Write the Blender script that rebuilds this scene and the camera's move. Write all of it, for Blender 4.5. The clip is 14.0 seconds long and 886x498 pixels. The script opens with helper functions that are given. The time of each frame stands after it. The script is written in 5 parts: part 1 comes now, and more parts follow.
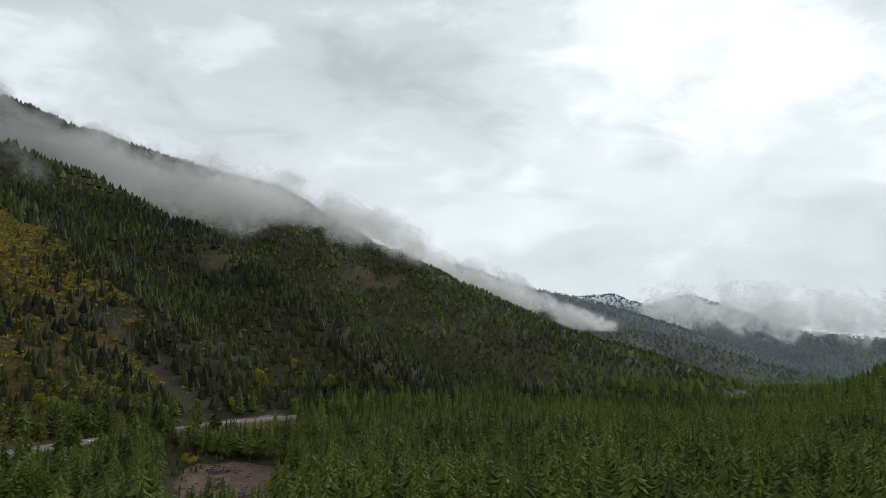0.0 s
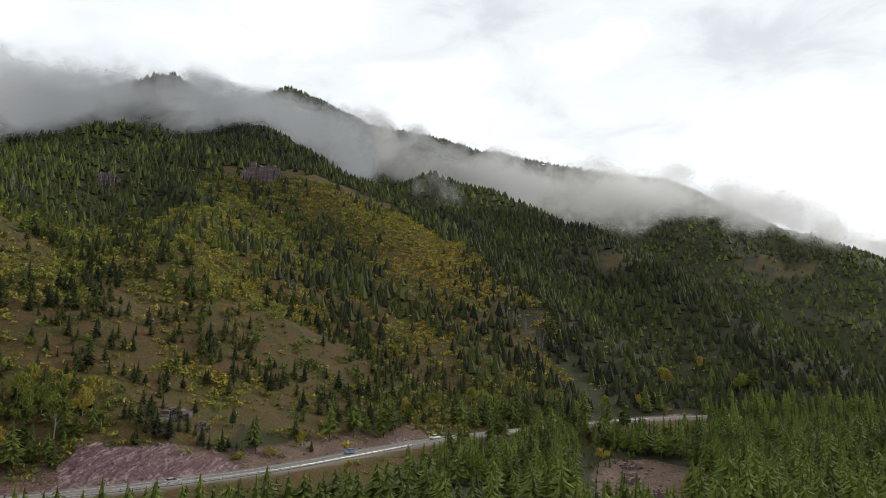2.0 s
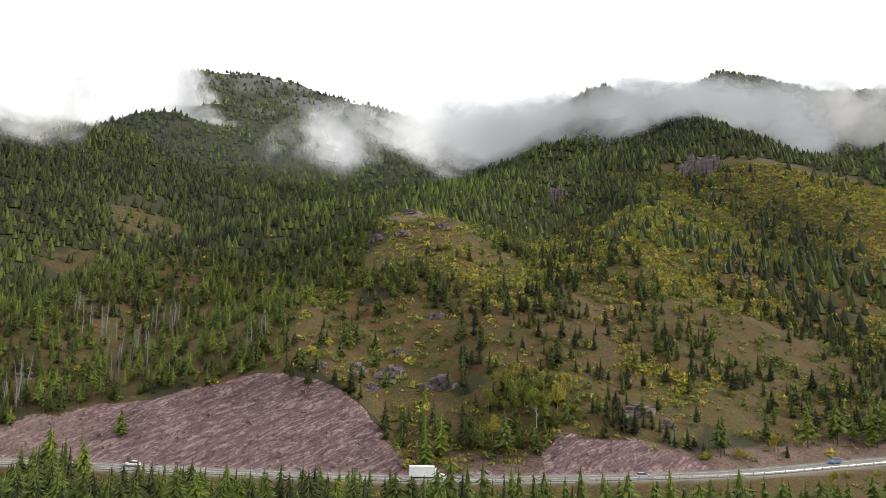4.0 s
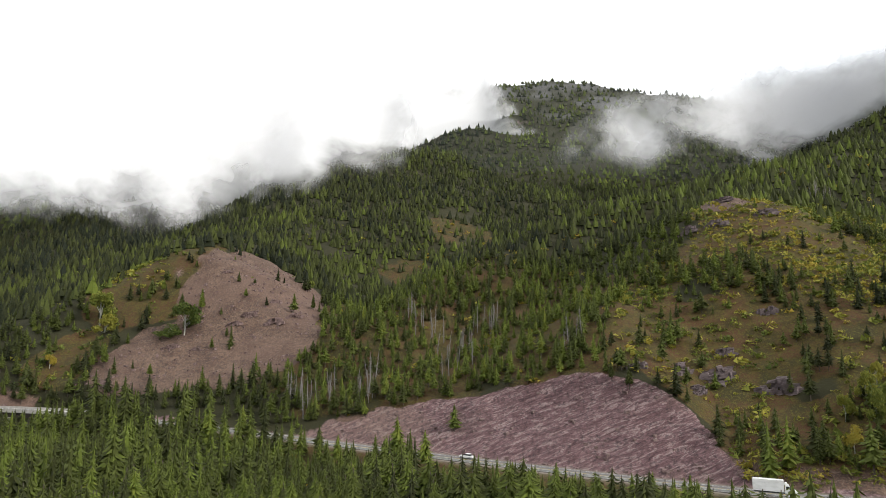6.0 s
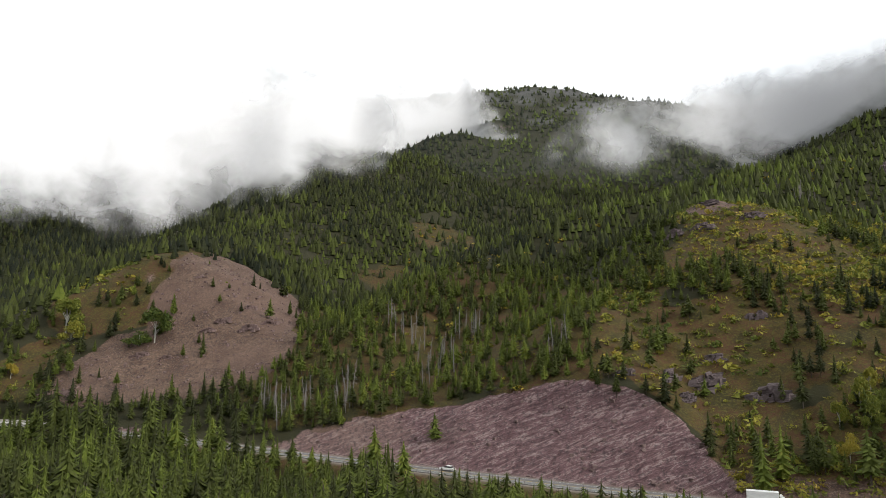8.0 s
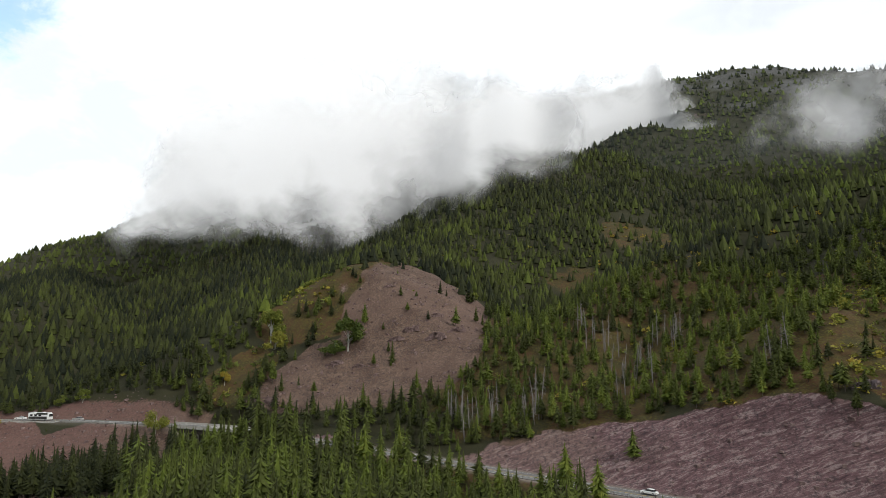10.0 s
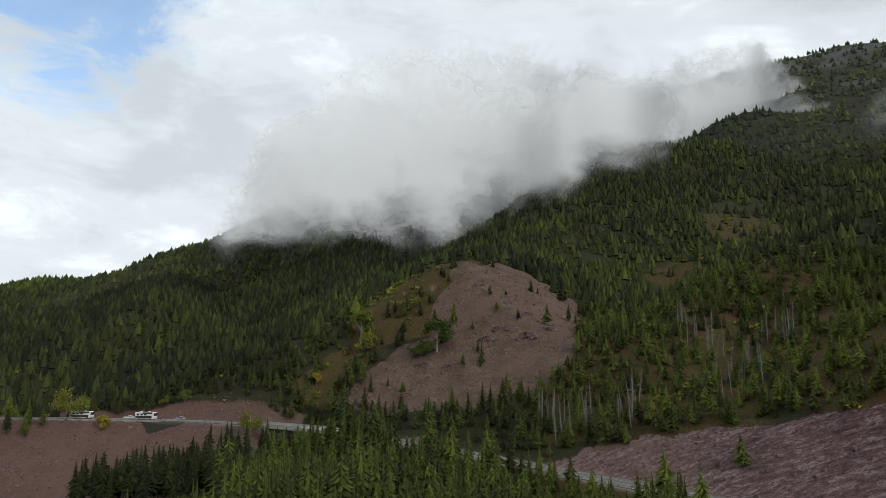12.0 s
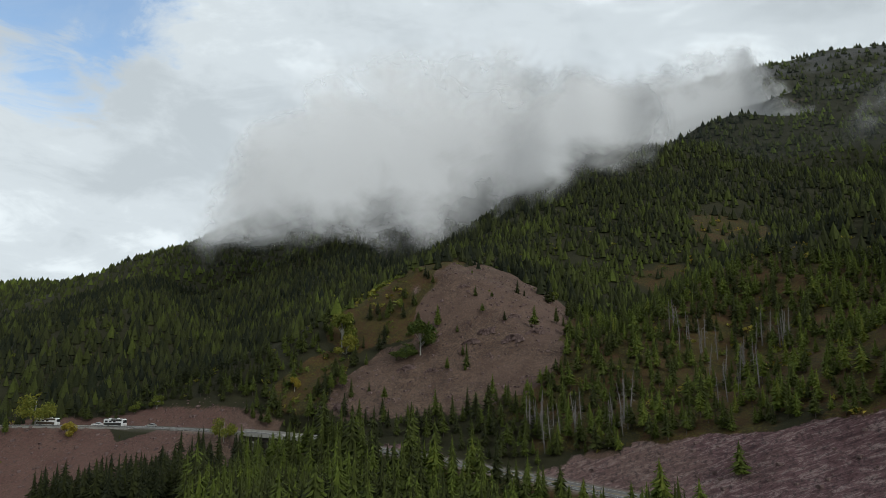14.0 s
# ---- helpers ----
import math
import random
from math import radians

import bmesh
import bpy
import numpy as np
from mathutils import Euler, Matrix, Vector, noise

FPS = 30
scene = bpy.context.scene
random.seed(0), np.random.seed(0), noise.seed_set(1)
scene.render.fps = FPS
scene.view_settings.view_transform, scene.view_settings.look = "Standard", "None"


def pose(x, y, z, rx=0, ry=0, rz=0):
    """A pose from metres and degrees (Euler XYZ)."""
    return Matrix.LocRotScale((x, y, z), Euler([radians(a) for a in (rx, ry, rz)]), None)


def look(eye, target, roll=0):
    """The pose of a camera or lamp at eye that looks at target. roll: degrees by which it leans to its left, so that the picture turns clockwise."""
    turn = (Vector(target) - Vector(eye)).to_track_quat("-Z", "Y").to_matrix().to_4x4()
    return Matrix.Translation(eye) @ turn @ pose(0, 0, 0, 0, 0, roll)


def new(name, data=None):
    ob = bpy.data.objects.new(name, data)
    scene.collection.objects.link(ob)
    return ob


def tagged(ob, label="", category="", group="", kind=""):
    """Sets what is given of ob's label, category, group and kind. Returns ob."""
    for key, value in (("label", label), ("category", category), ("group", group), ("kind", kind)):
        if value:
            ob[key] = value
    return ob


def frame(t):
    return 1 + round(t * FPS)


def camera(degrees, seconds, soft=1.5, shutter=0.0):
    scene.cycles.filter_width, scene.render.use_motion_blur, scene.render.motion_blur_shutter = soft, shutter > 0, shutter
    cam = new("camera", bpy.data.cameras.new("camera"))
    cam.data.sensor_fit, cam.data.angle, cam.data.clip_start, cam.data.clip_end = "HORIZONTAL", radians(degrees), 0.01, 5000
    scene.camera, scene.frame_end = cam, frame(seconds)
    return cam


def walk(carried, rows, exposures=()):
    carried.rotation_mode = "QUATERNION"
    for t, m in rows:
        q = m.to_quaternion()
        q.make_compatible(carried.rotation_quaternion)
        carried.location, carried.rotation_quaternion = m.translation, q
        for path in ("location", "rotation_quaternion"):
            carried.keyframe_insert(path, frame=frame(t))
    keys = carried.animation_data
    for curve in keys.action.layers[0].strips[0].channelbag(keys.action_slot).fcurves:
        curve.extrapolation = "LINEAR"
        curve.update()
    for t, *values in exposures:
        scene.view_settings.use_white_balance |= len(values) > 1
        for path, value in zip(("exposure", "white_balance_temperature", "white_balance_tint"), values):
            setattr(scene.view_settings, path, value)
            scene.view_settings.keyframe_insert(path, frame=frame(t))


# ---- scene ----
cam = camera(64.7, 14.0, soft=0.6)

# seconds, x, y, z, heading (to the left from +y), pitch, roll
PATH = [
    (0.0, 0.00, 0.00, 33.50, 2.30, 9.22, 0.06),
    (0.5, 0.00, 0.00, 33.50, 6.59, 9.17, -0.04),
    (0.8, 0.00, 0.00, 33.50, 13.44, 9.13, 0.09),
    (1.0, 0.00, 0.00, 33.50, 17.01, 9.12, 0.05),
    (1.5, 0.00, 0.00, 33.50, 25.42, 9.09, 0.04),
    (2.0, 0.00, 0.00, 33.50, 34.08, 9.01, 0.09),
    (2.5, 0.00, 0.00, 33.50, 43.30, 8.94, 0.07),
    (3.0, 0.00, 0.00, 33.50, 52.65, 8.86, 0.06),
    (3.5, 0.00, 0.00, 33.50, 61.71, 8.82, 0.05),
    (4.0, 0.00, 0.00, 33.50, 69.84, 8.86, -0.08),
    (4.2, 0.00, 0.00, 33.50, 73.11, 8.85, -0.04),
    (4.7, -0.60, -0.30, 33.30, 80.90, 8.87, 0.00),
    (5.2, -2.20, -1.00, 33.10, 88.00, 8.90, 0.08),
    (5.7, -4.40, -1.80, 32.90, 93.00, 8.95, 0.15),
    (6.0, -5.80, -2.30, 32.75, 94.50, 8.97, 0.20),
    (6.3, -6.79, -2.60, 32.72, 94.53, 8.99, 0.21),
    (6.5, -7.31, -2.46, 32.71, 94.28, 8.99, 0.19),
    (7.0, -8.83, -2.08, 32.71, 93.80, 9.12, 0.04),
    (7.2, -9.87, -1.98, 32.72, 93.61, 9.22, -0.00),
    (8.0, -15.20, -2.00, 33.00, 93.10, 9.50, -0.05),
    (8.8, -21.90, -2.05, 33.50, 93.00, 9.75, -0.12),
    (9.3, -25.94, -2.10, 33.89, 96.52, 9.85, -0.15),
    (9.5, -27.29, -2.01, 33.96, 100.54, 9.89, -0.13),
    (10.0, -29.88, -1.52, 34.31, 108.89, 9.94, 0.04),
    (10.5, -32.33, -0.82, 34.56, 117.87, 9.90, 0.19),
    (11.0, -34.86, -0.46, 34.60, 117.59, 9.91, 0.17),
    (11.5, -36.99, -0.51, 34.59, 117.25, 9.94, 0.04),
    (12.0, -39.00, -0.86, 34.55, 116.90, 9.94, -0.06),
    (12.5, -41.25, -1.63, 34.43, 116.56, 9.99, -0.09),
    (13.0, -43.81, -2.67, 34.32, 116.24, 10.10, -0.19),
    (13.5, -46.37, -3.92, 34.38, 115.94, 10.24, -0.24),
    (14.0, -49.00, -5.21, 34.41, 115.68, 10.31, -0.15),
]
walk(
    cam,
    [(t, pose(x, y, z, 90 + p, 0, h) @ pose(0, 0, 0, 0, 0, r)) for t, x, y, z, h, p, r in PATH],
    exposures=[(0.0, 0.1, 6200, 5), (1.0, 0.3, 6300, 7), (2.0, 0.6, 6450, 9), (3.0, 0.98, 6500, 10), (4.0, 1.3, 6550, 10), (6.5, 1.0, 6550, 10), (7.0, 0.9, 6550, 10), (9.5, 0.72, 6500, 10), (10.2, 0.45, 6400, 8), (11.0, 0.14, 6300, 7), (12.5, -0.04, 6250, 6), (14.0, -0.2, 6200, 5)],
)

# ---------------------------------------------------------------- sky and light
world = bpy.data.worlds.new("overcast_sky")
scene.world = world
world.use_nodes = True
scene.cycles.transparent_max_bounces = 32


def nodes_of(tree):
    """Small helpers that add a node or a sum to a node tree."""
    def add(kind, **values):
        n = tree.nodes.new(kind)
        for key, v in values.items():
            n.inputs[key.replace("_", " ")].default_value = v
        return n

    def link(a, b):
        tree.links.new(a, b)

    def calc(op, a, b=None, c=None):
        n = tree.nodes.new("ShaderNodeMath")
        n.operation = op
        for i, v in enumerate((a, b, c)):
            if v is None:
                continue
            if isinstance(v, (int, float)):
                n.inputs[i].default_value = v
            else:
                link(v, n.inputs[i])
        return n.outputs[0]

    def ramp(fac, stops, mode="LINEAR"):
        n = tree.nodes.new("ShaderNodeValToRGB")
        n.color_ramp.interpolation = mode
        while len(n.color_ramp.elements) < len(stops):
            n.color_ramp.elements.new(0.5)
        for e, (p, c) in zip(n.color_ramp.elements, stops):
            e.position = p
            e.color = (c, c, c, 1) if isinstance(c, (int, float)) else (*c, 1)
        link(fac, n.inputs[0])
        return n.outputs[0]

    def mix(fac, a, b, mode="MIX"):
        n = tree.nodes.new("ShaderNodeMix")
        n.data_type, n.blend_type = "RGBA", mode
        for v, s in ((fac, n.inputs[0]), (a, n.inputs[6]), (b, n.inputs[7])):
            if isinstance(v, (int, float)):
                s.default_value = v
            elif isinstance(v, tuple):
                s.default_value = (*v, 1)
            else:
                link(v, s)
        return n.outputs[2]

    return add, link, calc, ramp, mix


def build_sky():
    tree = world.node_tree
    tree.nodes.clear()
    add, link, calc, ramp, mix = nodes_of(tree)
    co = add("ShaderNodeTexCoord")
    sep = add("ShaderNodeSeparateXYZ")
    link(co.outputs["Generated"], sep.inputs[0])
    x, y, z = sep.outputs
    # the cloud deck lies flat overhead, so its forms crowd together towards the horizon
    high = calc("ADD", calc("MAXIMUM", z, 0.0), 0.42)
    flat = add("ShaderNodeCombineXYZ")
    link(calc("DIVIDE", x, high), flat.inputs[0])
    link(calc("DIVIDE", y, high), flat.inputs[1])
    link(calc("MULTIPLY", z, 2.2), flat.inputs[2])
    big = add("ShaderNodeTexNoise", Scale=1.7, Detail=7.0, Roughness=0.52, Distortion=0.25)
    link(flat.outputs[0], big.inputs["Vector"])
    fine = add("ShaderNodeTexNoise", Scale=5.0, Detail=8.0, Roughness=0.6, Distortion=0.5)
    link(flat.outputs[0], fine.inputs["Vector"])
    body = calc("ADD", calc("MULTIPLY", big.outputs[0], 0.6), calc("MULTIPLY", fine.outputs[0], 0.4))
    # the sun stands behind the deck to the north-east and thins it there
    aim = add("ShaderNodeVectorMath")
    aim.operation = "DOT_PRODUCT"
    link(co.outputs["Generated"], aim.inputs[0])
    aim.inputs[1].default_value = Vector((0.29, 0.85, 0.44)).normalized()
    glow = ramp(calc("ADD", aim.outputs["Value"], calc("MULTIPLY", calc("SUBTRACT", 0.5, body), 0.16)), [(0.945, 0.0), (0.975, 0.35), (1.0, 1.0)], "EASE")
    shade = ramp(body, [(0.30, (0.98, 1.0, 1.02)), (0.40, (0.78, 0.805, 0.825)), (0.50, (0.61, 0.635, 0.66)), (0.62, (0.49, 0.515, 0.54))], "EASE")
    cloud = mix(calc("MULTIPLY", glow, 0.7), shade, (1.15, 1.16, 1.16))
    # light grows towards the horizon under the far edge of the deck
    low = ramp(z, [(0.0, 1.0), (0.22, 0.55), (0.42, 0.0)], "EASE")
    south = ramp(calc("MULTIPLY", y, -1.0), [(0.15, 0.3), (0.6, 0.04)], "EASE")
    cloud = mix(calc("MULTIPLY", low, south), cloud, (1.0, 1.01, 1.02))
    north = ramp(aim.outputs["Value"], [(0.6, 0.0), (0.95, 1.0)], "EASE")
    cloud = mix(calc("MULTIPLY", calc("MULTIPLY", low, north), 0.3), cloud, (1.15, 1.16, 1.16))
    # the deck is thinner, and so brighter, to the south-west
    side = add("ShaderNodeVectorMath")
    side.operation = "DOT_PRODUCT"
    link(co.outputs["Generated"], side.inputs[0])
    side.inputs[1].default_value = (-0.75, -0.66, 0.0)
    cloud = mix(ramp(side.outputs["Value"], [(0.1, 0.0), (0.9, 1.0)], "EASE"), cloud, mix(1.0, cloud, (1.32, 1.32, 1.32), "MULTIPLY"))
    sky = tree.nodes.new("ShaderNodeTexSky")
    sky.sky_type, sky.sun_disc = "NISHITA", False
    sky.sun_elevation, sky.sun_rotation = radians(27), radians(23)
    dim = mix(1.0, sky.outputs[0], (0.2, 0.2, 0.2), "MULTIPLY")
    # one opening in the deck to the south-west
    hole = add("ShaderNodeVectorMath")
    hole.operation = "DOT_PRODUCT"
    link(co.outputs["Generated"], hole.inputs[0])
    hole.inputs[1].default_value = Vector((-0.475, -0.76, 0.48)).normalized()
    open_sky = calc("SUBTRACT", hole.outputs["Value"], calc("MULTIPLY", calc("SUBTRACT", fine.outputs[0], 0.5), 0.05))
    gap = ramp(open_sky, [(0.988, 0.0), (0.998, 0.9)], "EASE")
    out = mix(gap, cloud, dim)
    bg = add("ShaderNodeBackground", Strength=1.0)
    link(out, bg.inputs[0])
    end = add("ShaderNodeOutputWorld")
    link(bg.outputs[0], end.inputs[0])


build_sky()

sun = new("sun", bpy.data.lights.new("sun", "SUN"))
sun.data.energy, sun.data.angle, sun.data.color = 1.4, radians(20), (1.0, 0.96, 0.9)
sun.matrix_world = look((0, 0, 300), Vector((0, 0, 300)) - Vector((0.36, 0.84, 0.46)))
tagged(sun, "veiled sun behind the cloud deck", "sun", kind="structure")
# ---------------------------------------------------------------- the lie of the land
def lattice(seed):
    return np.random.RandomState(seed).rand(256, 256)


def value_noise(x, y, seed):
    """Smooth noise between 0 and 1 with a period of one unit."""
    g = lattice(seed)
    i, j = np.floor(x).astype(int), np.floor(y).astype(int)
    u, v = x - i, y - j
    u, v = u * u * (3 - 2 * u), v * v * (3 - 2 * v)
    a, b = g[i % 256, j % 256], g[(i + 1) % 256, j % 256]
    c, d = g[i % 256, (j + 1) % 256], g[(i + 1) % 256, (j + 1) % 256]
    return (a * (1 - u) + b * u) * (1 - v) + (c * (1 - u) + d * u) * v


def fbm(x, y, size, seed, octaves=4):
    """Layered noise, about -1 to 1, with forms of that size in metres."""
    total, amp, norm = 0.0, 1.0, 0.0
    for k in range(octaves):
        total = total + amp * (value_noise(x / size + 17.3 * k, y / size - 9.1 * k, seed + k) * 2 - 1)
        norm, amp, size = norm + amp, amp * 0.5, size * 0.5
    return total / norm


def smooth(a, b, x):
    t = np.clip((x - a) / (b - a), 0, 1)
    return t * t * (3 - 2 * t)


def along(line, x, y):
    """The nearest place on a line of (x, y, more...): distance, side (positive to its right), length along it and the other values there."""
    line = np.array(line, float)
    best = np.full(np.shape(x), 1e18)
    vals = np.zeros((line.shape[1] - 2,) + np.shape(x))
    side, run, start = np.zeros(np.shape(x)), np.zeros(np.shape(x)), 0.0
    for p, q in zip(line[:-1], line[1:]):
        dx, dy = q[0] - p[0], q[1] - p[1]
        n = math.hypot(dx, dy)
        t = np.clip(((x - p[0]) * dx + (y - p[1]) * dy) / n**2, 0, 1)
        ex, ey = x - p[0] - t * dx, y - p[1] - t * dy
        d = ex * ex + ey * ey
        near = d < best
        best = np.where(near, d, best)
        side = np.where(near, np.sign(ex * dy - ey * dx), side)
        run = np.where(near, start + t * n, run)
        for k in range(len(vals)):
            vals[k] = np.where(near, p[2 + k] + t * (q[2 + k] - p[2 + k]), vals[k])
        start += n
    return np.sqrt(best), side, run, vals


def curve(points, steps=6):
    """A smooth line through a few points (Catmull-Rom)."""
    p = np.array(points, float)
    p = np.vstack([2 * p[0] - p[1], p, 2 * p[-1] - p[-2]])
    out = []
    for a, b, c, d in zip(p[:-3], p[1:-2], p[2:-1], p[3:]):
        for t in np.arange(steps) / steps:
            out.append(0.5 * (2 * b + (c - a) * t + (2 * a - 5 * b + 4 * c - d) * t**2 + (3 * b - a - 3 * c + d) * t**3))
    return np.array(out + [p[-2]])


# the highway from south to north: x, y, z
ROAD = curve([
    (-190, -520, 12), (-225, -370, 13.5), (-247, -310, 14), (-260, -265, 14), (-263, -225, 14), (-259, -165, 13),
    (-254, -110, 9), (-240, -50, 4.5), (-218, 5, 2), (-203, 40, 0.8), (-191, 70, 0), (-177, 115, 0), (-170, 160, 0), (-174, 230, 0),
    (-171, 280, 0), (-152, 360, 0), (-126, 428, 0), (-57, 500, 0), (60, 600, -8), (230, 760, -15), (500, 1200, -18),
])

# crests of the hills: x, y, height, fall on either side
RIDGES = [
    # front hill: from the gully up its south spur to the top and down the north-east spur
    [(-258, -98, 10, .6), (-285, -98, 24, .55), (-331, -65, 52, .55), (-430, 4, 102, .6), (-516, 159, 160, .62), (-552, 324, 210, .68), (-543, 472, 268, .74),
     (-503, 486, 245, .72), (-432, 499, 203, .7), (-324, 493, 136, .68), (-271, 467, 91, .66), (-206, 422, 49, .62), (-165, 385, 16, .55)],
    # rocky nose above the large road cut, with its bare knob
    [(-214, 22, 27, .8), (-250, 18, 31, .6), (-300, 45, 56, .55), (-395, 128, 121, .58), (-470, 190, 145, .55)],
    # smaller nose above the second cut
    [(-192, 118, 14, .7), (-228, 140, 27, .6), (-330, 220, 92, .58), (-440, 330, 165, .62)],
    # the mass behind the front hill
    [(-690, 525, 350, .85), (-760, 500, 384, .8), (-965, 608, 455, .66)],
    # second spur, forested, with its crest falling to the valley
    [(-545, 778, 284, .66), (-477, 763, 256, .64), (-412, 755, 228, .62), (-334, 749, 190, .6), (-240, 679, 133, .56), (-150, 600, 66, .5), (-90, 530, 20, .45)],
    # third ridge, high in the cloud and falling to the valley floor
    [(-1097, 1023, 622, .66), (-940, 1104, 530, .64), (-750, 1299, 480, .62), (-579, 1384, 440, .62), (-412, 1390, 392, .62), (-320, 1311, 304, .56), (-135, 1243, 228, .5),
     (17, 1200, 132, .42), (152, 1140, 82, .34), (195, 1083, 60, .3), (270, 1040, 8, .22)],
    [(-545, 778, 284, .7), (-650, 900, 322, .7), (-750, 1299, 478, .62)],
    # far ridges down the valley
    [(-900, 2300, 560, .4), (-200, 2592, 430, .4), (-27, 2600, 388, .4), (140, 2596, 322, .38), (407, 2568, 264, .35), (700, 2500, 120, .25)],
    [(300, 3300, 330, .4), (641, 3237, 342, .4), (787, 3205, 284, .4), (1029, 3345, 352, .42), (1128, 3313, 308, .4), (1204, 3072, 176, .35), (1337, 2907, 98, .25), (1426, 2752, 22, .15)],
    [(1500, 4200, 260, .3), (2175, 3940, 172, .3), (2243, 3901, 160, .3), (2600, 3700, 100, .3)],
    # high mountain to the west
    [(-1470, 1120, 640, .66), (-971, 616, 455, .7), (-936, 669, 425, .7)],
    [(-971, 616, 470, .7), (-1098, 598, 468, .68), (-1200, 430, 476, .68), (-1217, 286, 500, .68), (-1287, 181, 550, .7), (-1296, 97, 562, .7), (-1299, -23, 560, .7), (-1290, -142, 540, .68),
     (-1240, -400, 500, .66), (-1218, -573, 460, .64), (-1167, -669, 445, .64), (-1000, -740, 330, .6), (-785, -700, 235, .55), (-697, -701, 190, .5), (-613, -706, 152, .48),
     (-640, -812, 152, .42), (-690, -1030, 165, .42), (-500, -1200, 120, .4)],
    # wooded hill behind the scree mound, and the mound itself
    [(-960, -70, 276, .66), (-846, -64, 280, .66), (-790, -158, 274, .62), (-640, -175, 180, .55), (-500, -172, 122, .5), (-420, -168, 105, .55), (-390, -166, 96, .62),
     (-330, -160, 55, .62), (-280, -150, 24, .6)],
    [(-846, -64, 276, .66), (-790, 40, 225, .62), (-690, 5, 160, .55), (-600, -30, 105, .5)],
    # slope above the southern road
    [(-300, -330, 34, .55), (-380, -400, 80, .5), (-520, -560, 120, .48), (-697, -701, 186, .5)],
    [(-290, -215, 26, .55), (-350, -240, 50, .5), (-470, -300, 88, .5), (-700, -420, 195, .58), (-1000, -500, 370, .66)],
    # hills that close the valley to the east and south, never in view
    [(900, -2500, 320, .35), (850, -800, 290, .35), (950, 300, 220, .3), (1300, 900, 40, .25)],
    [(-1200, -1900, 240, .3), (-300, -2500, 220, .3), (900, -2500, 300, .35)],
]


def crest(line, x, y):
    """Height of one hill: its crest line, rounded on top, falling away to both sides."""
    best = np.full(np.shape(x), -1e9)
    for p, q in zip(line[:-1], line[1:]):
        dx, dy = q[0] - p[0], q[1] - p[1]
        t = np.clip(((x - p[0]) * dx + (y - p[1]) * dy) / (dx * dx + dy * dy), 0, 1)
        d = np.hypot(x - p[0] - t * dx, y - p[1] - t * dy)
        best = np.maximum(best, p[2] + t * (q[2] - p[2]) - (p[3] + t * (q[3] - p[3])) * (np.sqrt(d * d + 196.0) - 14.0))
    return best


def hills(x, y):
    """The land before the road was cut, from the crests and the valley floor."""
    wob = fbm(x, y, 160, 40, 3) * np.clip(np.hypot(x + 60, y) / 25 - 6, 0, 16)
    wob2 = fbm(x, y, 140, 50, 3) * np.clip(np.hypot(x + 60, y) / 25 - 6, 0, 16)
    px, py = x + wob, y + wob2
    floor = -5 + 3.0 * fbm(x, y, 120, 3, 3)
    floor = floor - 9 * smooth(330, 480, y + 0.25 * x) - 9 * smooth(-170, -290, y)
    floor = floor - 15 * np.exp(-(((x + 88) / 45) ** 2 + ((y - 285) / 70) ** 2))
    floor = floor - 4 * smooth(600, 1500, y)
    soft = 6.0
    total = np.exp(floor / soft)
    for line in RIDGES:
        total = total + np.exp(np.maximum(crest(line, px, py), -300) / soft)
    z = soft * np.log(total)
    up = smooth(4, 60, z)
    z = z + up * (6.5 * fbm(x, y, 70, 11, 4) + 1.8 * fbm(x, y, 16, 21, 3))
    return z, floor


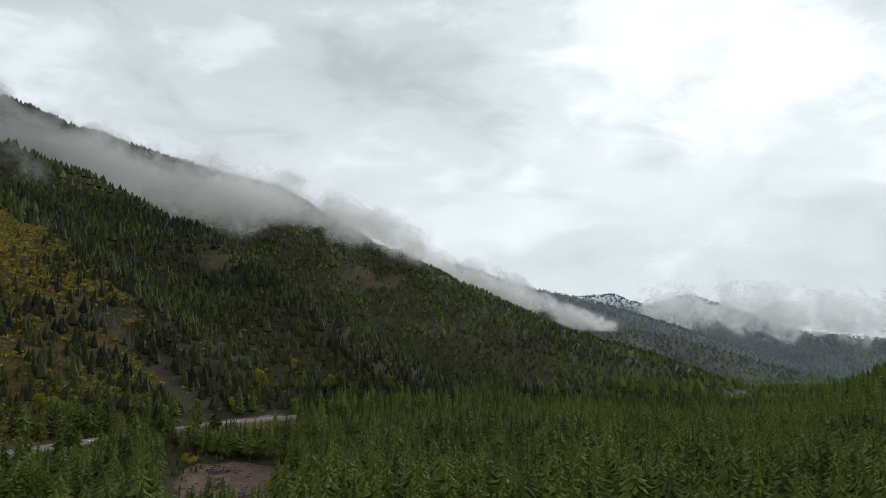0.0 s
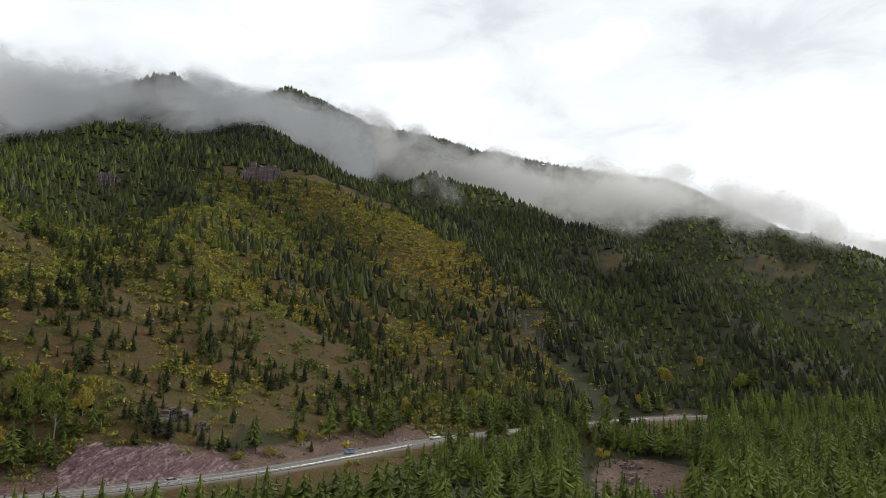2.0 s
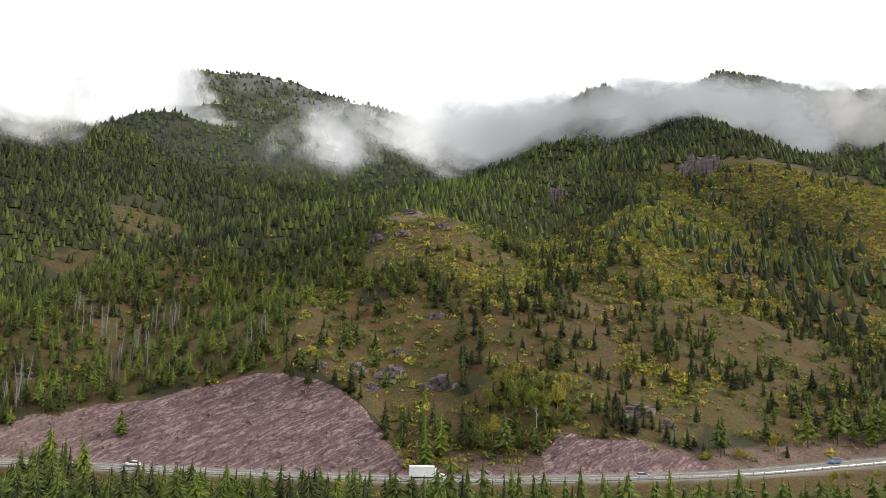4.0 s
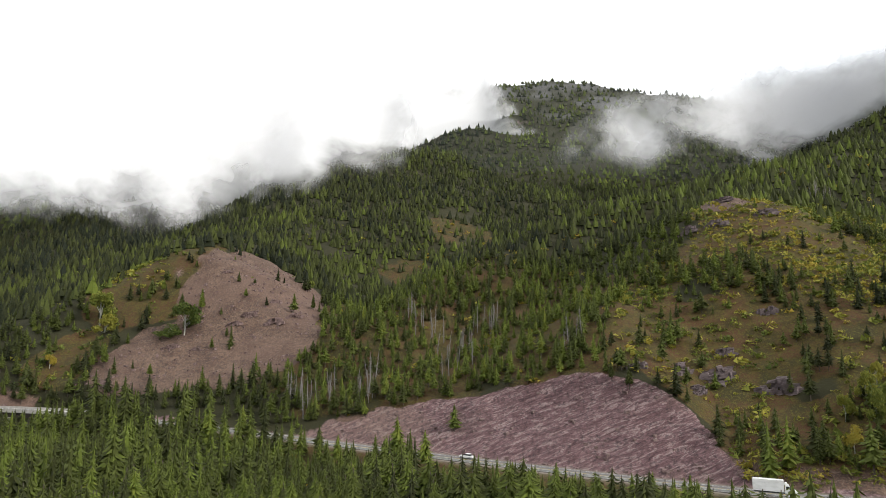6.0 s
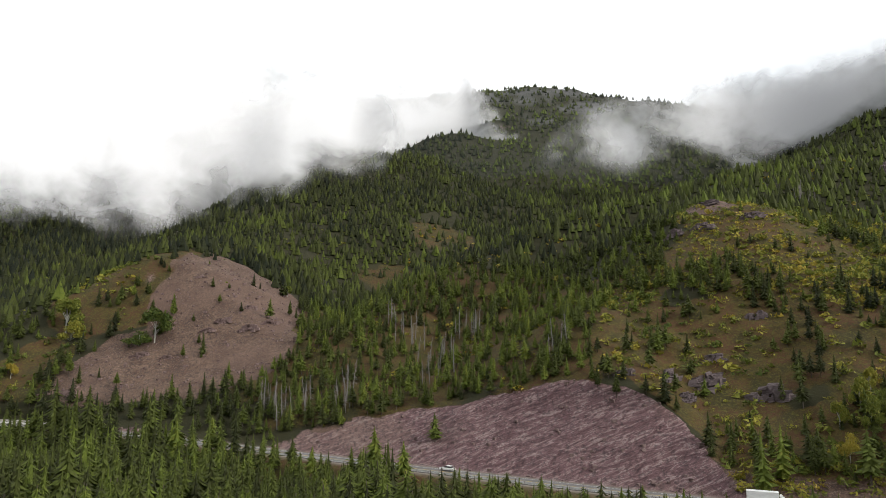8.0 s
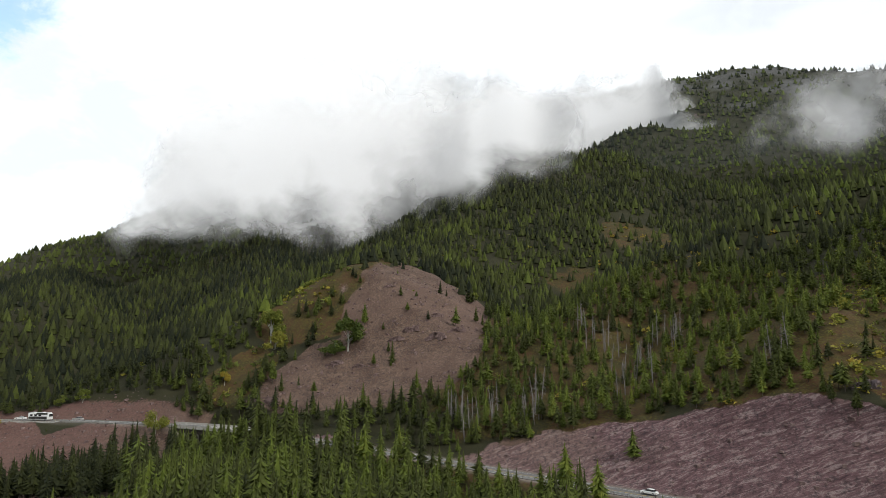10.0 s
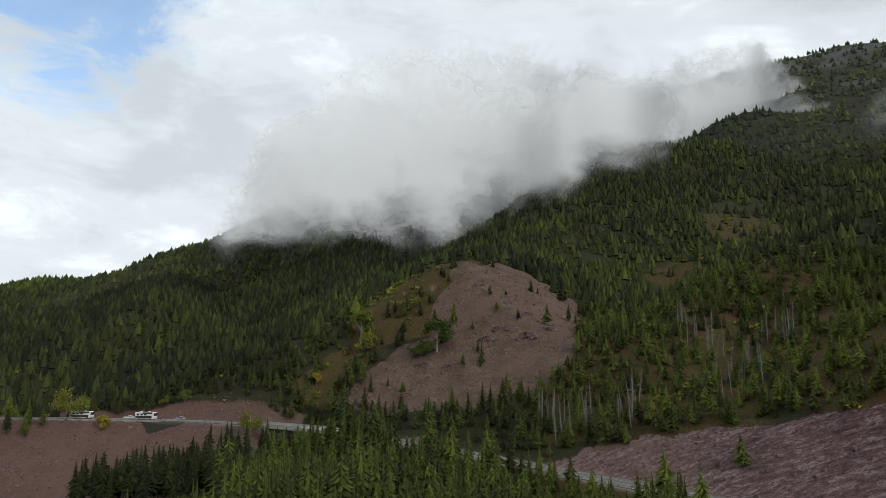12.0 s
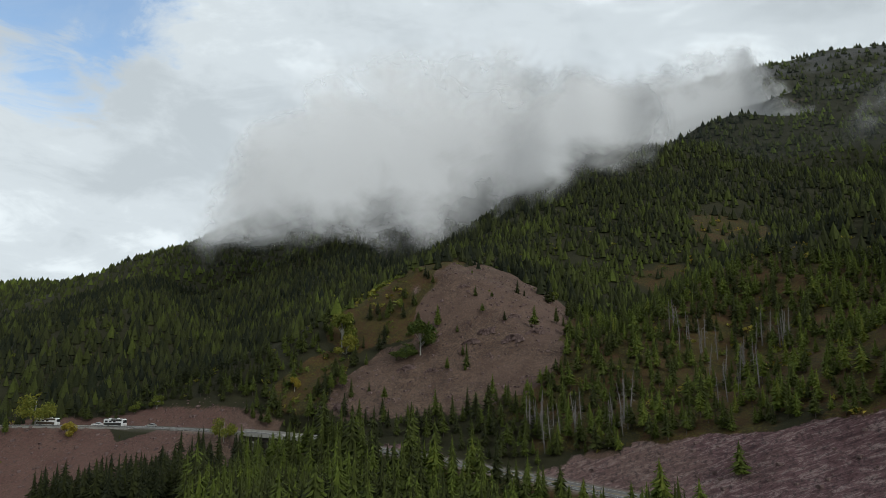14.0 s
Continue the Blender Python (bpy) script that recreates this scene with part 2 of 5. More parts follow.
def land(x, y):
    """Height of the ground, and how far it is cut rock and road fill."""
    z, floor = hills(x, y)
    d, side, run, (rz,) = along(ROAD, x, y)
    s = d * side                      # positive to the valley
    low = np.where(s > 0, smooth(190, 130, d), 0.0)
    z = z + (floor - z) * low
    # the foot of the slope, and where the road was blasted through a nose of rock
    v = y + 10 * fbm(x, y, 26, 67, 3)
    blasted = np.interp(v, [-78, -55, -15, 12, 30, 46, 58, 68], [0, 3, 7, 12, 18, 17, 6, 0]) + 4 * smooth(92, 110, v) * smooth(156, 132, v) + 4.5 * smooth(-192, -216, v) * smooth(-318, -286, v)
    toe = rz + 0.3 + np.maximum(-s - 9, 0) * 0.56 + np.maximum(-s - 45, 0) ** 2 * 0.006 + 1.2 * fbm(x, y, 14, 65, 3)
    toe = toe + blasted * smooth(5, 14, -s)
    z = np.where(s < 0, -3.0 * np.logaddexp(-z / 3.0, -toe / 3.0), z)
    steep = 0.9 + 0.25 * fbm(x, y, 40, 61, 2)
    rough = 1.8 * fbm(x, y, 9, 71, 3) + 0.8 * fbm(x * 0.3 + y * 0.3, z * 2.0 + (y - x) * 0.5, 6, 81, 2)
    face = rz + 0.2 + np.maximum(-s - 8.5, 0) * steep
    rough = rough + 0.9 * fbm(y * 0.3, face - 0.3 * y, 3.2, 85, 3) + 0.7 * fbm(x, y, 4.5, 87, 2)
    wall = face + np.maximum(-s - 26, 0) ** 1.5 * 0.25 + rough * smooth(9, 16, -s)
    rock = np.where(s < 0, smooth(-1.0, 1.2, z - wall), 0.0)
    z = np.where(s < 0, np.minimum(z, wall), z)
    # gully under the bridge
    span = np.exp(-(((y + 171) / 13) ** 2)) * smooth(70, 25, d)
    fill = rz - 0.15 - np.maximum(s - 6.5, 0) * 0.6 - np.maximum(-s - 7.5, 0) * 0.8
    z = np.maximum(z, fill) - 11 * span * smooth(26, 8, d)
    flat = smooth(9.0, 6.5, d) * (1 - smooth(0.15, 0.5, span))
    return z * (1 - flat) + (rz - 0.15) * flat, rock, s, d


# patches of open ground: x, y, half length, half width, turn in degrees
GRASS = [(-290, 225, 60, 85, 15), (-330, 400, 85, 75, 20), (-232, 330, 45, 75, 0), (-326, 128, 45, 28, 0), (-372, 118, 36, 26, 20), (-262, 66, 40, 30, 0), (-430, 385, 70, 60, 20), (-213, 130, 26, 85, 5),
         (-303, -193, 22, 16, 0), (-352, -193, 34, 17, 20), (-238, 676, 26, 45, 0), (-152, 1105, 60, 40, 0), (-497, -67, 26, 18, 0), (-600, -34, 44, 28, 0), (-735, -160, 34, 34, 0), (-366, -164, 36, 18, 12)]
SCREE = [(-240, -212, 20, 34, 0), (-352, -126, 68, 32, 12), (-345, -116, 55, 28, 20), (-304, -140, 26, 32, 0), (-226, -262, 26, 95, -8), (-97, 303, 26, 42, 15), (-377, 115, 20, 12, 0)]


def patch(areas, x, y, rag=0.35):
    """How far a place lies in one of the areas, with ragged edges."""
    best = np.zeros(np.shape(x))
    ragged = rag * fbm(x, y, 24, 91, 4)
    for cx, cy, a, b, turn in areas:
        c, s = math.cos(radians(turn)), math.sin(radians(turn))
        u, v = (x - cx) * c + (y - cy) * s, -(x - cx) * s + (y - cy) * c
        best = np.maximum(best, smooth(1.08, 0.88, np.sqrt((u / a) ** 2 + (v / b) ** 2) + ragged))
    return best
# ---------------------------------------------------------------- materials
def material(name):
    m = bpy.data.materials.new(name)
    m.use_nodes = True
    m.node_tree.nodes.clear()
    return m, nodes_of(m.node_tree)


def finish(m, add, link, colour, rough=0.9, bump=None, strength=0.5, distance=0.1, metal=0.0, spec=0.2):
    b = add("ShaderNodeBsdfPrincipled", Metallic=metal)
    b.inputs["Specular IOR Level"].default_value = spec
    for v, key in ((colour, "Base Color"), (rough, "Roughness")):
        if isinstance(v, tuple):
            b.inputs[key].default_value = (*v, 1)
        elif isinstance(v, (int, float)):
            b.inputs[key].default_value = v
        else:
            link(v, b.inputs[key])
    if bump is not None:
        n = add("ShaderNodeBump", Strength=strength, Distance=distance)
        link(bump, n.inputs["Height"])
        link(n.outputs[0], b.inputs["Normal"])
    o = add("ShaderNodeOutputMaterial")
    link(b.outputs[0], o.inputs[0])
    return m


def ground_material():
    m, (add, link, calc, ramp, mix) = material("mountain_ground")
    geo = add("ShaderNodeNewGeometry")
    pos = geo.outputs["Position"]

    def tex(scale, detail=6.0, rough=0.6):
        n = add("ShaderNodeTexNoise", Scale=scale, Detail=detail, Roughness=rough)
        link(pos, n.inputs["Vector"])
        return n.outputs[0]

    def attr(name):
        n = add("ShaderNodeAttribute")
        n.attribute_name = name
        return n.outputs["Fac"]

    wide, mid, fine = tex(0.018), tex(0.11), tex(0.9, 8.0, 0.7)
    # needles, moss and dead grass under the trees
    floor = mix(mid, (0.016, 0.018, 0.009), (0.042, 0.038, 0.016))
    # bunch grass and low shrubs in autumn colour
    spot = ramp(tex(0.35, 5.0, 0.65), [(0.38, 0.0), (0.62, 1.0)])
    grass = mix(spot, (0.055, 0.029, 0.013), (0.079, 0.050, 0.015))
    grass = mix(ramp(wide, [(0.4, 0.0), (0.62, 1.0)]), grass, mix(spot, (0.049, 0.034, 0.010), (0.085, 0.062, 0.014)))
    grass = mix(ramp(fine, [(0.36, 0.75), (0.56, 0.0)]), grass, (0.045, 0.034, 0.017))
    grass = mix(ramp(mid, [(0.5, 0.0), (0.62, 0.75)]), grass, (0.034, 0.034, 0.012))
    grass = mix(ramp(mid, [(0.38, 0.85), (0.5, 0.0)]), grass, (0.079, 0.037, 0.019))
    tuft = tex(2.6, 4.0, 0.7)
    bush = tex(1.1, 3.0, 0.6)
    grass = mix(ramp(bush, [(0.53, 0.0), (0.6, 0.9)]), grass, mix(mid, (0.050, 0.048, 0.012), (0.112, 0.092, 0.019)))
    grass = mix(ramp(tuft, [(0.54, 0.0), (0.66, 0.7)]), grass, (0.100, 0.075, 0.027))
    grass = mix(ramp(tuft, [(0.34, 0.8), (0.46, 0.0)]), grass, (0.03, 0.028, 0.013))
    # red argillite scree
    talus = mix(ramp(mid, [(0.4, 0.0), (0.6, 1.0)]), (0.088, 0.051, 0.036), (0.158, 0.101, 0.071))
    talus = mix(ramp(fine, [(0.42, 0.8), (0.56, 0.0)]), talus, (0.05, 0.036, 0.03))
    rubble = tex(1.9, 5.0, 0.75)
    talus = mix(ramp(rubble, [(0.54, 0.0), (0.64, 0.85)]), talus, (0.235, 0.175, 0.138))
    talus = mix(ramp(rubble, [(0.36, 0.8), (0.46, 0.0)]), talus, (0.035, 0.026, 0.023))
    talus = mix(ramp(wide, [(0.45, 0.0), (0.65, 0.6)]), talus, (0.132, 0.084, 0.066))
    talus = mix(calc("MULTIPLY", attr("red"), ramp(fine, [(0.35, 0.15), (0.62, 0.75)])), talus, (0.135, 0.068, 0.060))
    # tilted beds of purple and grey rock
    lay = add("ShaderNodeMapping")
    lay.inputs["Scale"].default_value = (0.17, 0.17, 1.2)
    dip = add("ShaderNodeVectorRotate", Angle=radians(-21))
    dip.rotation_type = "X_AXIS"
    link(pos, dip.inputs["Vector"])
    link(dip.outputs[0], lay.inputs["Vector"])
    beds = add("ShaderNodeTexNoise", Scale=1.0, Detail=11.0, Roughness=0.8, Distortion=0.9)
    link(lay.outputs[0], beds.inputs["Vector"])
    rock = ramp(beds.outputs[0], [(0.32, (0.036, 0.022, 0.023)), (0.42, (0.106, 0.059, 0.062)), (0.52, (0.176, 0.103, 0.105)), (0.585, (0.34, 0.26, 0.245)), (0.64, (0.16, 0.092, 0.092)), (0.72, (0.29, 0.205, 0.19))])
    rock = mix(ramp(wide, [(0.50, 0.0), (0.64, 0.5)]), rock, mix(beds.outputs[0], (0.14, 0.092, 0.074), (0.29, 0.21, 0.165)))
    rock = mix(ramp(fine, [(0.36, 0.8), (0.52, 0.0)]), rock, (0.05, 0.038, 0.04))
    gravel = mix(fine, (0.12, 0.10, 0.085), (0.26, 0.225, 0.19))
    snow = (0.75, 0.77, 0.8)

    def edge(a, width=0.25):
        return ramp(calc("ADD", a, calc("MULTIPLY", calc("SUBTRACT", fine, 0.5), width * 2)), [(0.42, 0.0), (0.58, 1.0)])

    c = mix(edge(attr("grass"), 0.4), floor, grass)
    c = mix(edge(attr("scree")), c, talus)
    c = mix(edge(attr("rock")), c, rock)
    c = mix(calc("MULTIPLY", attr("ledge"), ramp(fine, [(0.4, 0.2), (0.55, 1.0)])), c, mix(mid, (0.05, 0.05, 0.05), (0.16, 0.155, 0.15)))
    c = mix(attr("gravel"), c, gravel)
    sep = add("ShaderNodeSeparateXYZ")
    link(pos, sep.inputs[0])
    far = ramp(calc("DIVIDE", sep.outputs[1], 5000.0), [(0.55, 0.0), (0.62, 1.0)])
    high = ramp(calc("DIVIDE", calc("ADD", sep.outputs[2], calc("MULTIPLY", mid, 260.0)), 1000.0), [(0.36, 0.0), (0.44, 0.85)])
    c = mix(calc("MULTIPLY", far, high), c, snow)
    relief = calc("ADD", calc("MULTIPLY", fine, 0.5), calc("MULTIPLY", calc("MULTIPLY", beds.outputs[0], attr("rock")), 1.6))
    return finish(m, add, link, c, 0.95, relief, 0.9, 0.6)


def noise_material(name, dark, light, scale, rough=0.8, bump=0.3, metal=0.0, distance=0.03, spec=0.25, stretch=None):
    """Two colours mixed by noise at two scales, with fine relief."""
    m, (add, link, calc, ramp, mix) = material(name)
    co = add("ShaderNodeTexCoord")
    src = co.outputs["Object"]
    if stretch:
        mp = add("ShaderNodeMapping")
        mp.inputs["Scale"].default_value = stretch
        link(src, mp.inputs["Vector"])
        src = mp.outputs[0]
    a = add("ShaderNodeTexNoise", Scale=scale, Detail=6.0, Roughness=0.6)
    b = add("ShaderNodeTexNoise", Scale=scale * 7, Detail=4.0, Roughness=0.6)
    link(src, a.inputs["Vector"])
    link(src, b.inputs["Vector"])
    f = calc("ADD", calc("MULTIPLY", a.outputs[0], 0.6), calc("MULTIPLY", b.outputs[0], 0.4))
    return finish(m, add, link, mix(ramp(f, [(0.33, 0.0), (0.67, 1.0)]), dark, light), rough, b.outputs[0], bump, distance, metal, spec)


def leaf_material(name, stops):
    """Foliage whose colour follows each plant's own tone and, finely, its sprays."""
    m, (add, link, calc, ramp, mix) = material(name)
    tone = add("ShaderNodeAttribute")
    tone.attribute_name = "tone"
    own = add("ShaderNodeObjectInfo")
    isle = add("ShaderNodeNewGeometry")
    grain = add("ShaderNodeTexNoise", Scale=1.3, Detail=5.0, Roughness=0.75)
    link(isle.outputs["Position"], grain.inputs["Vector"])
    t = calc("ADD", tone.outputs["Fac"], calc("MULTIPLY", calc("SUBTRACT", isle.outputs["Random Per Island"], 0.5), 0.22))
    t = calc("ADD", t, calc("MULTIPLY", calc("SUBTRACT", grain.outputs[0], 0.5), 0.65))
    t = calc("ADD", t, calc("MULTIPLY", calc("SUBTRACT", own.outputs["Random"], 0.5), 0.3))
    c = ramp(t, stops)
    b = add("ShaderNodeBsdfPrincipled", Roughness=0.75)
    b.inputs["Specular IOR Level"].default_value = 0.15
    link(c, b.inputs["Base Color"])
    thin = add("ShaderNodeBsdfTranslucent")
    link(c, thin.inputs[0])
    both = add("ShaderNodeMixShader")
    both.inputs[0].default_value = 0.12
    link(b.outputs[0], both.inputs[1])
    link(thin.outputs[0], both.inputs[2])
    o = add("ShaderNodeOutputMaterial")
    link(both.outputs[0], o.inputs[0])
    return m


def mist_material(name, through_share):
    """through_share: how much of its light comes through from behind."""
    m, (add, link, calc, ramp, mix) = material(name)
    veil = add("ShaderNodeAttribute")
    veil.attribute_name = "veil"
    geo = add("ShaderNodeNewGeometry")
    big = add("ShaderNodeTexNoise", Scale=0.0105, Detail=5.0, Roughness=0.5, Distortion=0.5)
    small = add("ShaderNodeTexNoise", Scale=0.03, Detail=3.0, Roughness=0.5, Distortion=0.6)
    for n in (big, small):
        link(geo.outputs["Position"], n.inputs["Vector"])
    torn = calc("ADD", calc("MULTIPLY", calc("SUBTRACT", big.outputs[0], 0.5), 2.6), calc("MULTIPLY", calc("SUBTRACT", small.outputs[0], 0.5), 0.9))
    # thick at heart, torn at the edges
    loose = calc("SUBTRACT", 1.2, calc("MULTIPLY", veil.outputs["Fac"], 0.55))
    f = ramp(calc("ADD", veil.outputs["Fac"], calc("MULTIPLY", torn, loose)), [(0.1, 0.0), (1.1, 1.0)], "EASE")
    edge = ramp(veil.outputs["Fac"], [(0.0, 0.0), (0.35, 1.0)], "EASE")
    f = calc("MULTIPLY", calc("MULTIPLY", f, edge), 0.72)
    # scattering by droplets is imitated: a fixed normal leaning sunward brightens the sheets
    up = add("ShaderNodeCombineXYZ", X=0.24, Y=0.46, Z=0.85)
    d = add("ShaderNodeBsdfDiffuse", Color=(0.97, 0.97, 0.98, 1))
    link(up.outputs[0], d.inputs["Normal"])
    tl = add("ShaderNodeBsdfTranslucent", Color=(0.97, 0.97, 0.98, 1))
    both = add("ShaderNodeMixShader")
    both.inputs[0].default_value = through_share
    link(d.outputs[0], both.inputs[1])
    link(tl.outputs[0], both.inputs[2])
    clear = add("ShaderNodeBsdfTransparent")
    out = add("ShaderNodeMixShader")
    link(f, out.inputs[0])
    link(clear.outputs[0], out.inputs[1])
    link(both.outputs[0], out.inputs[2])
    o = add("ShaderNodeOutputMaterial")
    link(out.outputs[0], o.inputs[0])
    return m


GROUND = ground_material()
NEEDLES = leaf_material("conifer_needles", [(0.0, (0.013, 0.017, 0.009)), (0.35, (0.037, 0.042, 0.013)), (0.65, (0.069, 0.084, 0.017)), (0.85, (0.102, 0.134, 0.021)), (1.0, (0.145, 0.158, 0.026))])
LEAVES = leaf_material("autumn_leaves", [(0.0, (0.048, 0.075, 0.018)), (0.35, (0.135, 0.155, 0.028)), (0.65, (0.27, 0.245, 0.04)), (1.0, (0.37, 0.25, 0.04))])
BARK = noise_material("bark", (0.05, 0.04, 0.032), (0.14, 0.115, 0.095), 2.0, 0.9)
GREY_WOOD = noise_material("weathered_dead_wood", (0.11, 0.095, 0.09), (0.26, 0.235, 0.225), 2.0, 0.85)
ASPHALT = noise_material("worn_asphalt", (0.10, 0.094, 0.088), (0.165, 0.156, 0.148), 0.4, 0.85)
PAINT_YELLOW = noise_material("road_paint_yellow", (0.42, 0.29, 0.06), (0.55, 0.40, 0.10), 1.5, 0.7)
PAINT_WHITE = noise_material("road_paint_white", (0.5, 0.5, 0.48), (0.72, 0.72, 0.7), 1.5, 0.7)
STEEL = noise_material("galvanised_steel", (0.34, 0.34, 0.33), (0.52, 0.52, 0.51), 1.2, 0.5, 0.1, 0.6)
CONCRETE = noise_material("stained_concrete", (0.22, 0.21, 0.19), (0.42, 0.40, 0.37), 0.5, 0.85)
DARK_STEEL = noise_material("weathering_steel_girder", (0.025, 0.02, 0.018), (0.06, 0.048, 0.04), 0.6, 0.7)
STONE = noise_material("grey_purple_argillite", (0.035, 0.026, 0.028), (0.20, 0.155, 0.155), 0.35, 0.9, 0.8, 0.0, 0.2, stretch=(0.4, 0.4, 1.6))
RED_STONE = noise_material("red_argillite", (0.09, 0.058, 0.056), (0.22, 0.155, 0.14), 0.4, 0.9, 0.8, 0.0, 0.2)
MIST = mist_material("drifting_mist", 0.2)
# copy of the mist that passes more light, to brighten the northern banks
MIST_BACKLIT = mist_material("mist_against_the_light", 0.85)


def mesh_object(name, verts, faces, mat, smooth_faces=False):
    me = bpy.data.meshes.new(name)
    me.from_pydata([tuple(v) for v in verts], [], [tuple(f) for f in faces])
    for one in mat if isinstance(mat, (list, tuple)) else [mat]:
        me.materials.append(one)
    if smooth_faces:
        me.polygons.foreach_set("use_smooth", [True] * len(me.polygons))
    return new(name, me)


def grid_faces(rows, cols):
    i = np.arange((rows - 1) * cols).reshape(rows - 1, cols)[:, :-1]
    return np.stack([i, i + 1, i + cols + 1, i + cols], -1).reshape(-1, 4)


def add_values(me, name, values):
    me.attributes.new(name, "FLOAT", "POINT").data.foreach_set("value", np.asarray(values, np.float32).ravel())


def big_mesh(name, verts, faces, mats, slots=None, smooth_faces=False):
    """A large mesh from arrays; every face has the same number of corners."""
    me = bpy.data.meshes.new(name)
    n = faces.shape[1]
    me.vertices.add(len(verts))
    me.vertices.foreach_set("co", np.asarray(verts, np.float32).ravel())
    me.loops.add(faces.size)
    me.loops.foreach_set("vertex_index", faces.astype(np.int32).ravel())
    me.polygons.add(len(faces))
    me.polygons.foreach_set("loop_start", np.arange(0, faces.size, n, dtype=np.int32))
    if slots is not None:
        me.polygons.foreach_set("material_index", np.asarray(slots, np.int32))
    me.polygons.foreach_set("use_smooth", np.full(len(faces), smooth_faces))
    for one in mats:
        me.materials.append(one)
    me.update(calc_edges=True)
    return new(name, me)


# ---------------------------------------------------------------- ground
def graded(a, b, step, low, high, growth):
    """Lines close together from a to b that spread out to low and high."""
    mid = list(np.arange(a, b, step))
    left, right, s = [], [], step
    p = a
    while p > low:
        s *= 1 + growth
        p -= s
        left.append(p)
    p, s = mid[-1], step
    while p < high:
        s *= 1 + growth
        p += s
        right.append(p)
    return np.array(left[::-1] + mid + right)


SLOPE = [(-330, -30, 85, 85, 0), (-300, 215, 120, 150, 15), (-340, 390, 140, 95, 10), (-215, 330, 50, 100, 0), (-300, 20, 60, 60, 0)]
gx = graded(-300, -165, 1.7, -4900, 4900, 0.032)
gy = graded(-310, 320, 2.3, -4900, 4900, 0.034)
GX, GY = np.meshgrid(gx, gy)
GZ, g_rock, g_side, g_dist = land(GX, GY)
g_steep = np.hypot(np.gradient(GZ, gx, axis=1), np.gradient(GZ, gy, axis=0))
ground = big_mesh("ground", np.stack([GX, GY, GZ], -1).reshape(-1, 3), grid_faces(len(gy), len(gx)), [GROUND], smooth_faces=True)
g_grass = np.maximum(patch(GRASS[:10] + GRASS[-1:], GX, GY, 0.5), 0.55 * patch(GRASS[10:-1], GX, GY, 0.9))
g_scree = patch(SCREE, GX, GY)
add_values(ground.data, "grass", np.maximum(np.maximum(g_grass, 0.62 * patch(SLOPE, GX, GY, 0.4) * (g_side < 0)), 0.75 * smooth(40, 14, g_dist) * (g_side > 0) * (GY > -160)))
add_values(ground.data, "scree", np.maximum(g_scree, 0.8 * smooth(-24, -12, g_side) * (g_side < 0) * (g_dist > 7) * ((GY > -60) | (GY < -185)) * (GY < 260)))
g_ledge = smooth(0.08, 0.3, fbm((GX + GY) * 0.35, GZ * 2.6, 42, 210, 4)) * (GX < -1000) * smooth(290, 380, GZ)
add_values(ground.data, "rock", np.clip(g_rock * (1 - 0.8 * smooth(-185, -215, GY)) + 0.8 * smooth(0.95, 1.3, g_steep + 0.28 * (GX < -850)) * (g_dist > 90), 0, 1))
add_values(ground.data, "ledge", g_ledge)
add_values(ground.data, "red", smooth(-190, -225, GY))
add_values(ground.data, "gravel", smooth(8.0, 5.4, g_dist))
tagged(ground, "steep mountain valley floor with grass, scree and cut rock", "ground", kind="structure")


# ---------------------------------------------------------------- highway
def ribbon(name, line, offset_a, offset_b, lift, mat, thick=0.0):
    """A strip along a line of (x, y, z) between two offsets to its right."""
    p = np.array(line, float)
    t = np.gradient(p[:, :2], axis=0)
    t /= np.linalg.norm(t, axis=1)[:, None]
    n = np.stack([t[:, 1], -t[:, 0]], 1)
    rows = []
    for o, dz in ((offset_a, lift), (offset_b, lift)) if not thick else ((offset_a, lift - thick), (offset_a, lift), (offset_b, lift), (offset_b, lift - thick)):
        rows.append(np.column_stack([p[:, :2] + n * o, p[:, 2] + dz]))
    v = np.stack(rows, 1)
    return mesh_object(name, v.reshape(-1, 3), grid_faces(len(p), len(rows)), mat)


ROAD_FINE = curve(ROAD[::3], 8)
road = tagged(ribbon("road", ROAD_FINE, -4.6, 4.6, 0.0, ASPHALT, 0.35), "worn grey two-lane asphalt mountain highway", "road", kind="structure")
for off in (-0.22, 0.10):
    ribbon("centre_line", ROAD_FINE, off, off + 0.12, 0.006, PAINT_YELLOW).parent = road
for off in (-3.75, 3.6):
    ribbon("edge_line", ROAD_FINE, off, off + 0.15, 0.006, PAINT_WHITE).parent = road


